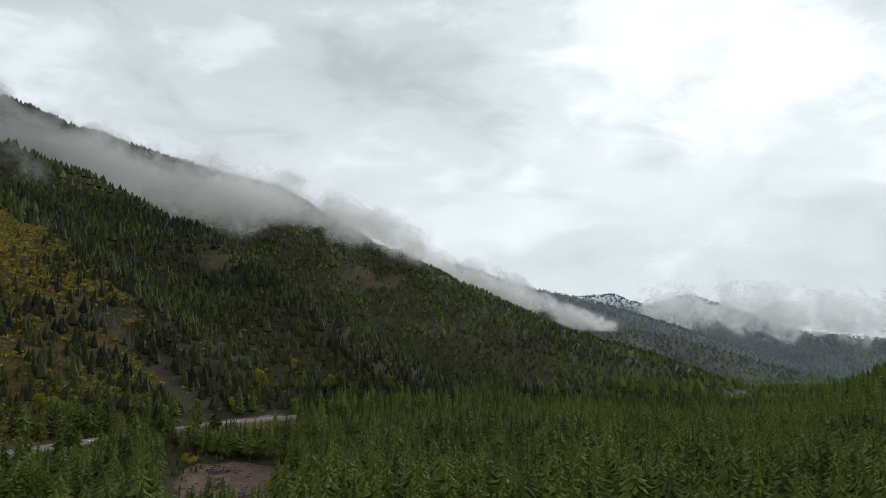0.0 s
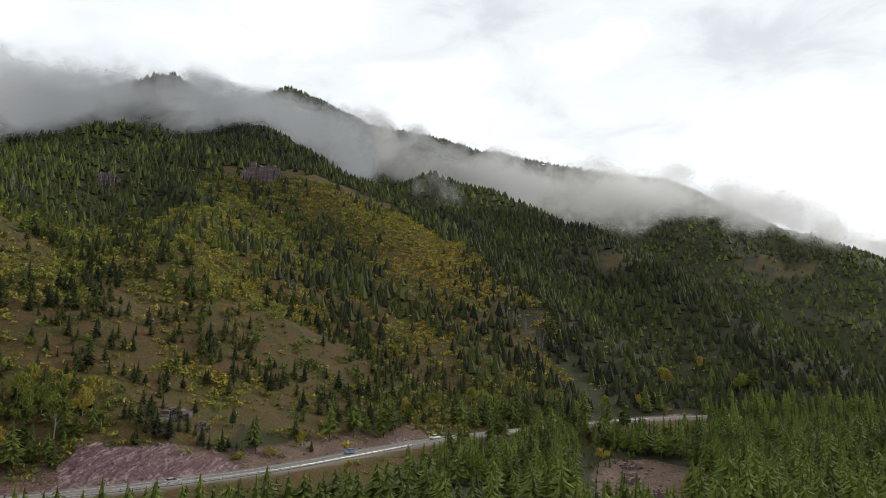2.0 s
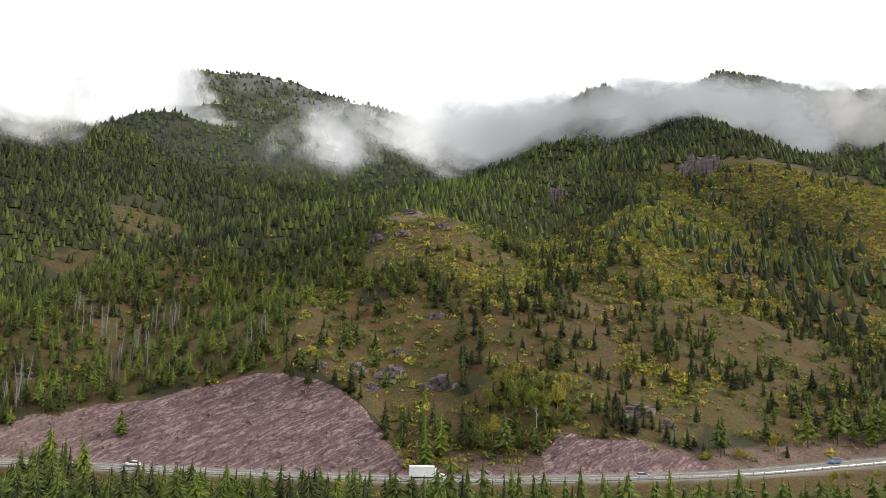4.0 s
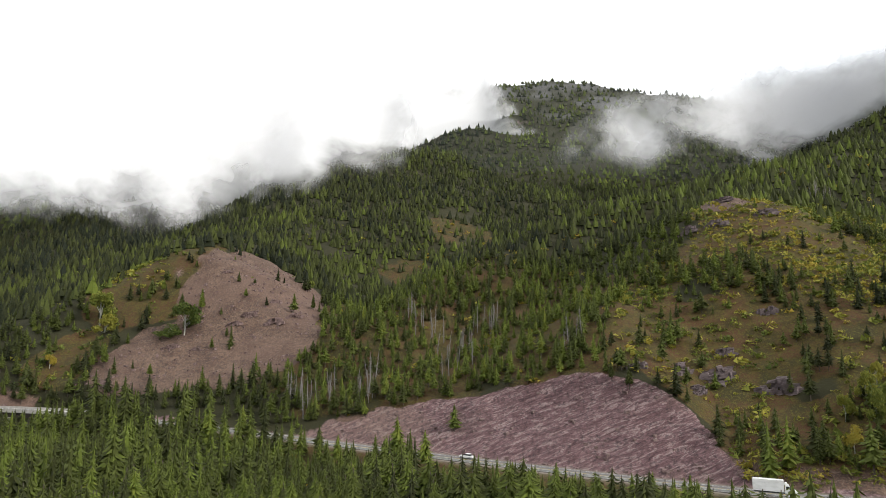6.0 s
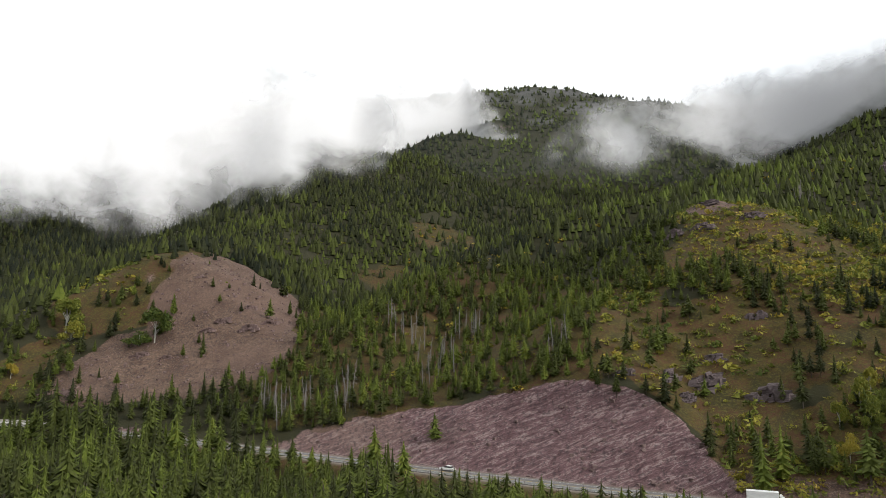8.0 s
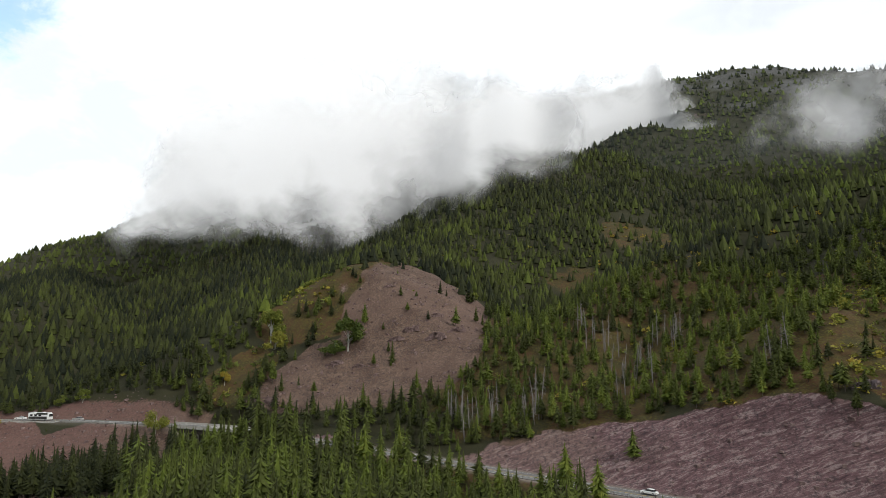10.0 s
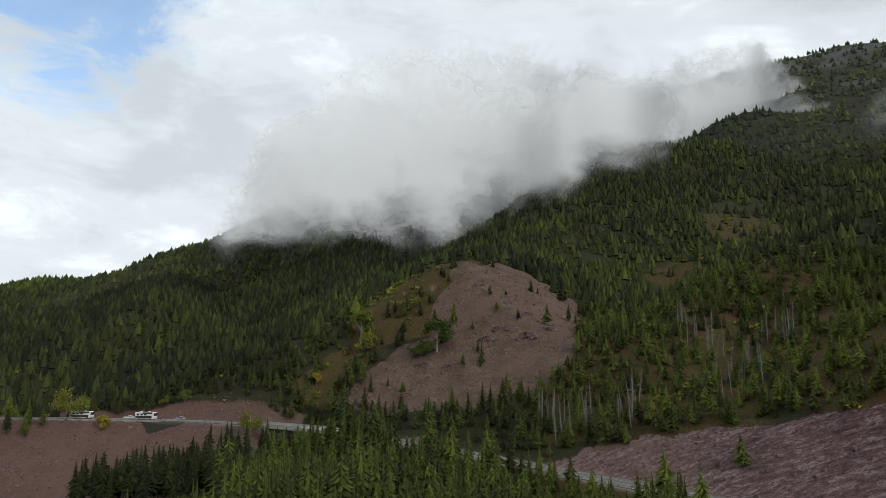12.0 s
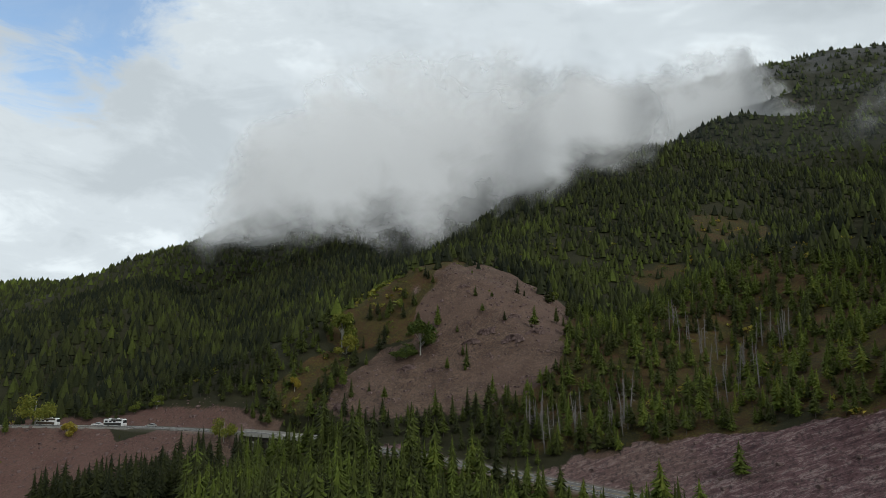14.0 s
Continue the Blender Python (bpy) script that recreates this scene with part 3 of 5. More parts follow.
# ---------------------------------------------------------------- mist
def mist_bank(line, sheets, gap, label, thick=1.0, lean=0.35, mat=MIST):
    """Soft sheets of thin veil, one behind the other, leaning back along a line of (x, y, low, high, thickness)."""
    p = curve(line, 8)
    reach = np.linalg.norm(p[:, :2], axis=1)[:, None]
    rows = 22
    V, U = np.meshgrid(np.linspace(0, 1, rows), np.linspace(0, 1, len(p)))
    verts, faces, veil = [], [], []
    for k in range(sheets):
        height = p[:, 3:4] - p[:, 2:3]
        low, height = p[:, 2:3] - 0.3 * height, height * 1.85
        back = gap * (k - 0.3 * sheets) + V * height * lean + 0.25 * gap * np.sin(U * 17 + 2.1 * k)
        grow = 1 + back / reach
        X, Y, Z = p[:, 0:1] * grow, p[:, 1:2] * grow, 34 + (low + V * height - 34) * grow
        a = smooth(0.0, 0.42, V) * smooth(1.0, 0.45, V) * smooth(0.0, 0.08, U) * smooth(1.0, 0.92, U) * np.clip(p[:, 4:5], 0, 1)
        faces.append(grid_faces(len(p), rows) + k * len(p) * rows)
        verts.append(np.stack([X, Y, Z], -1).reshape(-1, 3))
        veil.append(thick * a.ravel())
    ob = big_mesh("mist_bank", np.concatenate(verts), np.concatenate(faces), [mat], smooth_faces=True)
    add_values(ob.data, "veil", np.concatenate(veil))
    return tagged(ob, label, "mist", kind="stuff")


mist_bank([(-510, -505, 149, 170, 0.0), (-532, -483, 145, 211, 0.35), (-550, -464, 149, 248, 0.6), (-574, -436, 158, 280, 0.85), (-601, -402, 167, 308, 1), (-631, -355, 177, 323, 1), (-658, -305, 180, 330, 1), (-681, -253, 183, 328, 1), (-693, -221, 194, 327, 1), (-702, -194, 220, 324, 0.95), (-709, -166, 240, 322, 0.85), (-716, -135, 236, 312, 0.8), (-721, -103, 236, 303, 0.6), (-725, -72, 241, 287, 0.2)],
          4, 50, "thick white mist bank lying across a wooded ridge")
mist_bank([(-985, -258, 317, 421, 0.1), (-1000, -194, 320, 430, 0.7), (-1008, -145, 322, 436, 0.95), (-1014, -94, 325, 442, 1), (-1018, -27, 322, 446, 0.95), (-1018, 15, 317, 409, 0.7), (-1016, 64, 314, 367, 0.5), (-1011, 114, 316, 352, 0.4), (-1006, 154, 322, 345, 0.05)],
          3, 42, "white mist climbing before the high mountain")
mist_bank([(-779, 37, 243, 271, 0.12), (-777, 73, 248, 285, 0.16), (-773, 102, 247, 300, 0.18), (-769, 132, 247, 313, 0.28), (-763, 164, 246, 319, 0.45), (-755, 195, 250, 325, 0.5), (-746, 228, 247, 330, 0.7), (-737, 256, 242, 327, 0.95), (-724, 290, 245, 325, 1), (-707, 329, 251, 326, 1), (-691, 362, 260, 325, 0.95), (-672, 396, 270, 332, 0.85), (-652, 428, 276, 336, 0.8), (-629, 461, 282, 336, 0.85), (-605, 492, 295, 329, 0.9), (-580, 521, 287, 328, 0.9), (-545, 558, 259, 319, 0.9), (-508, 592, 230, 299, 0.6), (-480, 615, 221, 280, 0.1)],
          3, 34, "torn plumes of white mist rising behind the hill")
mist_bank([(-806, 749, 372, 449, 0.2), (-768, 787, 342, 436, 0.6), (-717, 835, 309, 413, 0.9), (-677, 867, 298, 395, 0.95), (-616, 911, 280, 378, 1), (-550, 952, 270, 361, 0.95), (-498, 981, 255, 349, 0.95), (-448, 1005, 234, 334, 0.95), (-373, 1035, 233, 324, 0.95), (-309, 1056, 239, 320, 0.95), (-251, 1071, 232, 300, 0.9), (-173, 1086, 216, 280, 0.8), (-101, 1095, 195, 254, 0.5), (-30, 1100, 163, 222, 0.1)],
          2, 30, "long grey mist bank along a forested ridge", mat=MIST_BACKLIT)
mist_bank([(-224, 1786, 289, 363, 0.2), (-136, 1795, 250, 327, 0.9), (-49, 1799, 221, 297, 0.95), (38, 1800, 171, 267, 0.95), (124, 1796, 156, 237, 0.9), (188, 1790, 150, 207, 0.5), (250, 1782, 123, 170, 0.8), (319, 1772, 111, 148, 0.6), (386, 1758, 111, 133, 0.1)],
          3, 60, "white mist sliding down a far slope", mat=MIST_BACKLIT)
mist_bank([(652, 2826, 166, 278, 0.8), (799, 2788, 156, 318, 0.95), (896, 2758, 166, 298, 0.8), (992, 2725, 156, 262, 0.6)],
          2, 60, "white cloud caught on a far snowy peak", 0.90, mat=MIST_BACKLIT)
mist_bank([(857, 2560, 166, 327, 0.6), (1011, 2503, 128, 289, 0.95), (1184, 2427, 100, 251, 0.9), (1442, 2400, 93, 249, 0.8), (1646, 2265, 83, 279, 0.8)],
          2, 70, "white cloud lying over far mountains", 0.95, mat=MIST_BACKLIT)
mist_bank([(205, 2341, 174, 223, 0.5), (368, 2321, 132, 182, 0.85), (540, 2338, 126, 168, 0.5)],
          2, 60, "small white cloud at the foot of far hills", 0.80, mat=MIST_BACKLIT)
mist_bank([(-481, 639, 219, 247, 0.5), (-458, 644, 219, 252, 0.9), (-437, 658, 212, 240, 0.8), (-419, 670, 206, 228, 0.4)],
          2, 12, "small wisp of mist before a wooded crest", 0.17)


def haze_veil(radius, low, high, thin, label, first=-42, last=16):
    """A see-through sheet whose blue colour stands in for haze across the distance."""
    a = np.radians(np.linspace(first, last, 24))
    line = np.stack([-np.sin(a) * radius, np.cos(a) * radius], 1)
    v = np.concatenate([np.column_stack([line, np.full(24, z)]) for z in (low, high)])
    f = [(i, i + 1, 24 + i + 1, 24 + i) for i in range(23)]
    m, (add, link, calc, ramp, mix) = material("distance_haze_tint")
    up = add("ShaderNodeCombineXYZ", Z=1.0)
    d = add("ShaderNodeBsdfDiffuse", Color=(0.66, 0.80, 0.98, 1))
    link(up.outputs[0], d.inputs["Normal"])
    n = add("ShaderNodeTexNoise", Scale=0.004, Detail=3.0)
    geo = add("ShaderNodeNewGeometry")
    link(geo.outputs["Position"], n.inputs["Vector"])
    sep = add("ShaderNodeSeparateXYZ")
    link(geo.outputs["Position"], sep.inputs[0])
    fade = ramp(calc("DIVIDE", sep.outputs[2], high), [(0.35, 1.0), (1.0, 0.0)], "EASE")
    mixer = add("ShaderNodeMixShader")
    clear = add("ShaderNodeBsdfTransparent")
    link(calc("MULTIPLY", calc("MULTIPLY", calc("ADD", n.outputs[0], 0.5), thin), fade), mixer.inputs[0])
    link(clear.outputs[0], mixer.inputs[1])
    link(d.outputs[0], mixer.inputs[2])
    o = add("ShaderNodeOutputMaterial")
    link(mixer.outputs[0], o.inputs[0])
    return tagged(mesh_object("haze", v, f, m, True), label, "haze", kind="stuff")


haze_veil(1450, -30, 520, 0.07, "blue-tinted sheet standing in for haze across the far valley")
haze_veil(2250, -30, 700, 0.12, "blue-tinted sheet standing in for haze before the far mountains")
haze_veil(860, 100, 900, 0.015, "blue-tinted sheet standing in for haze before the high mountain", 60, 104)

# ---------------------------------------------------------------- plants
rng = np.random.RandomState(7)


def joined(bits):
    """Several (verts, faces, slot) in one: vertices, faces and slots."""
    vs, fs, ss, n = [], [], [], 0
    for v, f, s in bits:
        v, f = np.asarray(v, float), np.asarray(f, int)
        vs.append(v)
        fs.append(f + n)
        ss.append(np.full(len(f), s))
        n += len(v)
    return np.concatenate(vs), np.concatenate(fs), np.concatenate(ss)


def stem(height, base, top, sides=4, lean=0.0):
    """A tapered trunk of three-cornered faces."""
    a = np.arange(sides) * 2 * math.pi / sides
    lo = np.stack([base * np.cos(a), base * np.sin(a), np.full(sides, -0.04)], 1)
    hi = np.stack([top * np.cos(a) + lean, top * np.sin(a), np.full(sides, height)], 1)
    f = []
    for i in range(sides):
        j = (i + 1) % sides
        f += [(i, j, sides + j), (i, sides + j, sides + i)]
    return np.concatenate([lo, hi]), np.array(f)


def spire(r, boughs, width, bare, wedge, droop, core=0.42):
    """A conifer one unit high: single pointed boughs set round the trunk, long below and short above, round a thin inner cone."""
    bits = []
    for k in range(boughs):
        f = 1 - math.sqrt(1 - 0.99 * (k + r.rand()) / boughs)
        z = bare + (0.97 - bare) * f
        reach = width * ((1 - f) ** 0.8 * min(1, 0.6 + 2.4 * f) + 0.02) * (0.62 + 0.5 * r.rand())
        a = k * 2.39996 + 1.1 * r.rand()
        half = wedge * (0.6 + 0.7 * r.rand()) * 0.5
        e1, e2 = droop * reach * (0.2 + 1.2 * r.rand(2))
        m, tip = 0.6 * reach, reach * (1.0 + 0.2 * r.rand())
        pts = [(0, 0, z + 0.015 + 0.2 * reach), (m * math.cos(a - half), m * math.sin(a - half), z - 0.5 * e1), (tip * math.cos(a), tip * math.sin(a), z - e2), (m * math.cos(a + half), m * math.sin(a + half), z - 0.5 * e2)]
        bits.append((pts, [(0, 1, 2), (0, 2, 3)], 0))
    a = np.arange(5) * 1.2566 + r.rand() * 6
    ring = np.stack([core * width * np.cos(a), core * width * np.sin(a), np.full(5, bare)], 1)
    bits.append((np.concatenate([ring, [[0, 0, 0.93]]]), [(i, (i + 1) % 5, 5) for i in range(5)], 0))
    return bits


def cone_spire(r, points, width):
    """The plainest conifer, for far woods: one ragged skirt."""
    a = np.arange(points) * 2 * math.pi / points + r.rand() * 6
    q = width * (0.6 + 0.6 * r.rand(points))
    ring = np.stack([q * np.cos(a), q * np.sin(a), 0.08 * (r.rand(points) - 0.6)], 1)
    return [(np.concatenate([ring, [[0, 0, 1.0]]]), [(i, (i + 1) % points, points) for i in range(points)], 0)]


def clump(r, leaves, size, flat=0.75):
    """A leafy dome of many small tufts."""
    bits = []
    for _ in range(leaves):
        d = r.randn(3)
        d /= np.linalg.norm(d)
        d[2] = abs(d[2]) if r.rand() < 0.75 else d[2] * 0.5
        c = d * (0.55 + 0.45 * r.rand()) * np.array([0.5, 0.5, flat * 0.75]) + [0, 0, flat * 0.3]
        e = r.randn(3, 3) * size
        bits.append((c + e, [(0, 1, 2)], 0))
    return bits


FIR_NEAR = [joined(spire(rng, 260, 0.16 + 0.014 * (k % 4), 0.08 + 0.07 * (k % 4), 0.62, 0.45)) for k in range(8)]
FIR_MID = [joined(spire(rng, 84, 0.16 + 0.016 * (k % 4), 0.08 + 0.07 * (k % 4), 0.8, 0.5) + [(*stem(0.5, 0.013, 0.007, 3), 1)]) for k in range(8)]
FIR_FAR = [joined(spire(rng, 26, 0.17 + 0.015 * (k % 3), 0.08, 1.2, 0.45, 0.55)) for k in range(8)]
FIR_SLOPE = [joined(spire(rng, 9, 0.19 + 0.015 * (k % 3), 0.06, 1.7, 0.4, 0.72)) for k in range(8)]
FIR_DIM = [joined(spire(rng, 4, 0.2 + 0.02 * (k % 2), 0.05, 1.8, 0.4, 0.85)) for k in range(6)]
FIR_DOT = [joined(cone_spire(rng, 4, 0.26)) for k in range(4)]
SHRUBS = [joined(clump(rng, 22, 0.17)) for k in range(6)]


def sown(name, at, heights, widths, tones, kinds, mats, label, category):
    """One mesh of many plants. at: their feet; heights and widths in metres; kinds: the shapes to choose from."""
    if len(at) == 0:
        return None
    which = rng.randint(0, len(kinds), len(at))
    vs, fs, ss, ts, n = [], [], [], [], 0
    for k, (tv, tf, tslot) in enumerate(kinds):
        m = which == k
        if not m.any():
            continue
        p, h, w, t = at[m], heights[m], widths[m], tones[m]
        a = rng.rand(len(p)) * 6.283
        c, s = np.cos(a)[:, None], np.sin(a)[:, None]
        x = (tv[None, :, 0] * c - tv[None, :, 1] * s) * w[:, None]
        y = (tv[None, :, 0] * s + tv[None, :, 1] * c) * w[:, None]
        z = tv[None, :, 2] * h[:, None]
        lx, ly = (rng.rand(2, len(p), 1) - 0.5) * 0.06
        v = np.stack([x + lx * z, y + ly * z, z], -1) + p[:, None, :]
        f = tf[None] + (np.arange(len(p)) * len(tv))[:, None, None] + n
        vs.append(v.reshape(-1, 3))
        fs.append(f.reshape(-1, 3))
        ss.append(np.tile(tslot, len(p)))
        ts.append(np.repeat(t, len(tv)))
        n += v.shape[0] * v.shape[1]
    ob = big_mesh(name, np.concatenate(vs), np.concatenate(fs), mats, np.concatenate(ss))
    add_values(ob.data, "tone", np.concatenate(ts))
    return tagged(ob, label, category, kind="stuff")


def scatter(cell, near, far):
    """Jittered places in a ring round the camera's place, within the bearings it sees."""
    n = int(far / cell) + 1
    i, j = np.meshgrid(np.arange(-n, n + 1), np.arange(-n, n + 1))
    x = (i + rng.rand(*i.shape) * 0.95) * cell
    y = (j + rng.rand(*i.shape) * 0.95) * cell
    r = np.hypot(x, y)
    bearing = np.degrees(np.arctan2(-x, y))
    keep = (r >= near) & (r < far) & (bearing > -38) & (bearing < 158)
    return x[keep], y[keep]


def in_sight(x, y, z, tall):
    """Whether a plant can be seen from the camera's place, over the land between."""
    ok = np.ones(len(x), bool)
    for f in np.linspace(0.15, 0.985, 26):
        g = hills(x * f, y * f)[0] if f > 0.5 else None
        if g is not None:
            ok &= g < 40 + (z + tall - 40) * f + 3
    return ok


OPEN = [(-300, 215, 120, 150, 15), (-340, 390, 140, 95, 10), (-215, 330, 50, 100, 0)]


def pine_clump(x, y):
    """The dark clump below the southern bridge."""
    return (x > -240) & (x < -192) & (y > -216) & (y < -168) & (x + 0.35 * (y + 190) > -236)


def density(x, y, z, rock, side, dist):
    """Share of places with a conifer, from 0 to 1."""
    d = 0.86 + 0.5 * fbm(x, y, 55, 131, 3)
    valley = (side > 0) | (z < 4)
    d = np.where(valley, 0.52 - 0.14 * smooth(20, 120, y) + 0.2 * fbm(x, y, 45, 133, 2), d)
    # a thick belt of tall firs between the southern road and the valley
    d = np.where(valley & (x > -245) & (x < -105) & (y > -185) & (y < -30), 0.9, d)
    front = patch(OPEN, x, y, 0.15) * (side < 0)
    d = np.where(front > 0.5, np.clip(0.09 + 0.14 * smooth(210, 300, y) * smooth(120, 60, z) + 0.95 * fbm(x, y, 34, 141, 3), 0.025, 0.7), d)
    d = np.where((front > 0.5) & (z > 225), 0.45 + 0.5 * fbm(x, y, 30, 143, 2), d)
    spur = (x < -235) & (y < 62) & (y > -110) & (side < 0)
    d = np.where(spur, np.clip(0.82 + 0.6 * fbm(x, y, 32, 147, 3), 0.1, 1), d)
    for line, width, share in (([(-320, 130), (-350, 185), (-345, 245), (-335, 305), (-312, 340), (-266, 363), (-225, 400)], 15, 0.75), ([(-204, 104), (-225, 122), (-262, 140), (-312, 180), (-345, 215)], 13, 0.55),
                               ([(-281, 54), (-290, 80), (-321, 72)], 13, 0.95), ([(-200, 205), (-198, 262), (-209, 329), (-190, 390)], 15, 0.55), ([(-430, 130), (-450, 200), (-490, 260)], 34, 0.9)):
        near, _, _, _ = along([(*p, 0) for p in line], x, y)
        d = np.maximum(d, share * smooth(width * 1.25, width * 0.6, near + 9 * fbm(x, y, 20, 151, 2)))
    d = d * (1 - 0.8 * np.where(z < 200, patch(GRASS[3:6] + GRASS[8:], x, y), 0))
    d = d * (1 - 0.975 * patch(SCREE, x, y)) * (1 - 0.88 * patch([(-78, 235, 24, 85, 15), (-172, -232, 42, 75, 10), (-314, -186, 20, 14, 0), (-308, -146, 18, 12, 0)], x, y))
    d = d * (1 - 0.985 * smooth(0.3, 0.7, rock))
    d = d * np.where(y > 455, smooth(4.5, 7, dist), smooth(9, 13, dist))
    # the road is open to the valley along the two cuts
    d = d * np.where((side > 0) & (y > -22) & (y < 215), smooth(20, 34, dist + 10 * fbm(x, y, 30, 161, 2)), 1)
    d = np.where((side > 0) & (dist > 9) & (dist < 45) & (((y > 296) & (y < 350)) | ((y > 436) & (y < 720))), 0.95, d)
    d = np.where(pine_clump(x, y), 0.75, d)
    d = np.where((side > 0) & (dist < 48) & (y > 354) & (y < 430), 0.12, d)
    d = np.where((side < 0) & (y > 40) & (x > -235) & (x < -190) & (y < 125), d * 0.6, d)
    verge = (side > 0) & (dist < 75) & (y > -22) & (y < 215)
    d = np.where(verge, d * np.clip(0.55 + 1.6 * fbm(x, y, 16, 163, 2), 0, 1.3), d)
    thin = (z > 20) & (y > 480) & (y < 640) & (x > -190)
    d = np.where(thin, d * 0.75, d)
    high = smooth(330, 480, z) * (y < 800)
    return d * (1 - 0.6 * high)


def plant(cell, near, far, hide):
    x, y = scatter(cell, near, far)
    z, rock, side, dist = land(x, y)
    keep = rng.rand(len(x)) < density(x, y, z, rock, side, dist)
    x, y, z, side, dist = x[keep], y[keep], z[keep], side[keep], dist[keep]
    if hide:
        keep = in_sight(x, y, z, 14)
        x, y, z, side, dist = x[keep], y[keep], z[keep], side[keep], dist[keep]
    valley = (side > 0) | (z < 4)
    young = rng.rand(len(x))
    tall = np.where(valley, 12.5 + 6.5 * rng.rand(len(x)), 6.0 + 6.0 * rng.rand(len(x)) ** 1.4)
    tall = tall * np.where(young < 0.14, 0.55, 1.0) * (1 + 0.18 * fbm(x, y, 60, 171, 2))
    tall = np.where((side > 0) & (dist < 75) & (y > -22) & (y < 215), np.minimum(tall, 4.2 + dist * 0.2 + 4.5 * rng.rand(len(x)) ** 2), tall)
    belt = valley & (x > -245) & (x < -110) & (y > -162) & (y < -34)
    tall = np.where(belt, 16 + 8 * rng.rand(len(x)), tall)
    # trees kept low to fit the camera's view of roads, gully, scree and bridge
    tall = np.where(belt & (y > -95), np.where(y > -68, 8, 12) + 6 * rng.rand(len(x)), tall)
    north = ROAD[ROAD[:, 1] > 100]
    way, off = np.degrees(np.arctan2(-x, y)), np.hypot(x, y)
    order = np.argsort(np.degrees(np.arctan2(-north[:, 0], north[:, 1])))
    road_off = np.interp(way, np.degrees(np.arctan2(-north[:, 0], north[:, 1]))[order], np.hypot(north[:, 0], north[:, 1])[order])
    roof = 33.5 * (1 - off / road_off) - z - 0.5 + 2 * rng.rand(len(x))
    tall = np.where((side > 0) & (y > 130) & (y < 430) & (way > 13) & (rng.rand(len(x)) > 0.42), np.minimum(tall, np.maximum(roof, 2.5)), tall)
    gully = (way > 15.5) & (way < 23.5) & (y > 150) & (y < 335) & (side > 0)
    tall = np.where(gully, np.minimum(tall, np.maximum(33.5 - 50 * off / 325 - z, 3.5)), tall)
    south = (y + 2) / np.minimum(x + 44, -1)
    tall = np.where(~pine_clump(x, y) & (south > 1.0) & (south < 2.0) & (y < -100) & (side > 0), np.minimum(tall, np.maximum(34 - 48 * np.hypot(x + 44, y) / 318 - z, 2.0)), tall)
    f = (-49 - x) / 211
    lane = (y + 5) / np.minimum(x + 49, -1)
    tall = np.where((lane > 0.72) & (lane < 0.96) & (f > 0.3) & (f < 1.1) & (side > 0), np.minimum(tall, 34 - 21 * f), tall)
    tone = np.where(valley, 0.6 + 0.24 * smooth(20, 160, y) + 0.25 * fbm(x, y, 90, 181, 3), 0.42 + 0.3 * fbm(x, y, 70, 183, 3)) + 0.55 * (rng.rand(len(x)) - 0.5)
    tone = tone - 0.25 * smooth(500, 700, y) * valley
    tone = tone - 0.22 * smooth(220, 320, z)
    tone = tone + 0.02 * smooth(60, -60, y) * (y > -170) * ~valley
    tone = tone + 0.1 * smooth(-20, 40, y) * smooth(330, 230, y) * ~valley
    tone = np.where(belt, 0.38 + 0.5 * rng.rand(len(x)), tone)
    verge = (side > 0) & (dist < 75) & (y > -22) & (y < 215)
    tone = np.where(verge, 0.66 + 0.26 * rng.rand(len(x)), tone)
    # leaf tone raised in this hollow to offset its shade
    tone = tone + 0.22 * patch([(-212, 100, 16, 30, 0)], x, y)
    tone = np.where(pine_clump(x, y), 0.22 + 0.2 * rng.rand(len(x)), tone)
    # leaf tone also raised on this spur, where the slope looks brightly lit
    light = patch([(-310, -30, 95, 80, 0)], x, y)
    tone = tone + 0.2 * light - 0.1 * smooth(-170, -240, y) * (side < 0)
    wide = tall * (0.85 + 0.35 * rng.rand(len(x))) * np.where(belt, 1.1, np.where(valley, 1.12 + 0.25 * smooth(20, 120, y), 1.3)) * np.where((side > 0) & (dist < 75) & (y > -22) & (y < 215), 1.25, 1.0)
    return np.stack([x, y, z - np.where(valley, 0.15, 0.09 * tall)], 1), tall, wide, np.clip(tone, 0.02, 0.95), valley


at, tall, wide, tone, valley = plant(3.9, 25, 400, False)
# the trees nearest the flight line stand singly
order = np.argsort(np.hypot(at[:, 0] + 125, (at[:, 1] + 20) * 0.8))
order = [i for i in order if math.hypot(at[i, 0] + 25, at[i, 1]) > 105]
single = np.zeros(len(at), bool)
single[order[:290]] = True
close = np.hypot(at[:, 0] + 15, at[:, 1]) < 105
keep = ~single & ~close
sown("conifer_forest", at[keep & valley], tall[keep & valley], wide[keep & valley], tone[keep & valley], FIR_MID, [NEEDLES, BARK], "dense bright green young conifers on the valley floor", "forest")
sown("conifer_forest", at[close & ~single], tall[close & ~single], wide[close & ~single], tone[close & ~single], FIR_FAR, [NEEDLES], "bright green young conifers below the flight line", "forest")
k = keep & ~valley
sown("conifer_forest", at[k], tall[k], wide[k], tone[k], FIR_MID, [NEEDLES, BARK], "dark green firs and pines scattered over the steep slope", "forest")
b_at, b_tall, b_wide, b_tone, b_valley = plant(4.4, 400, 820, True)
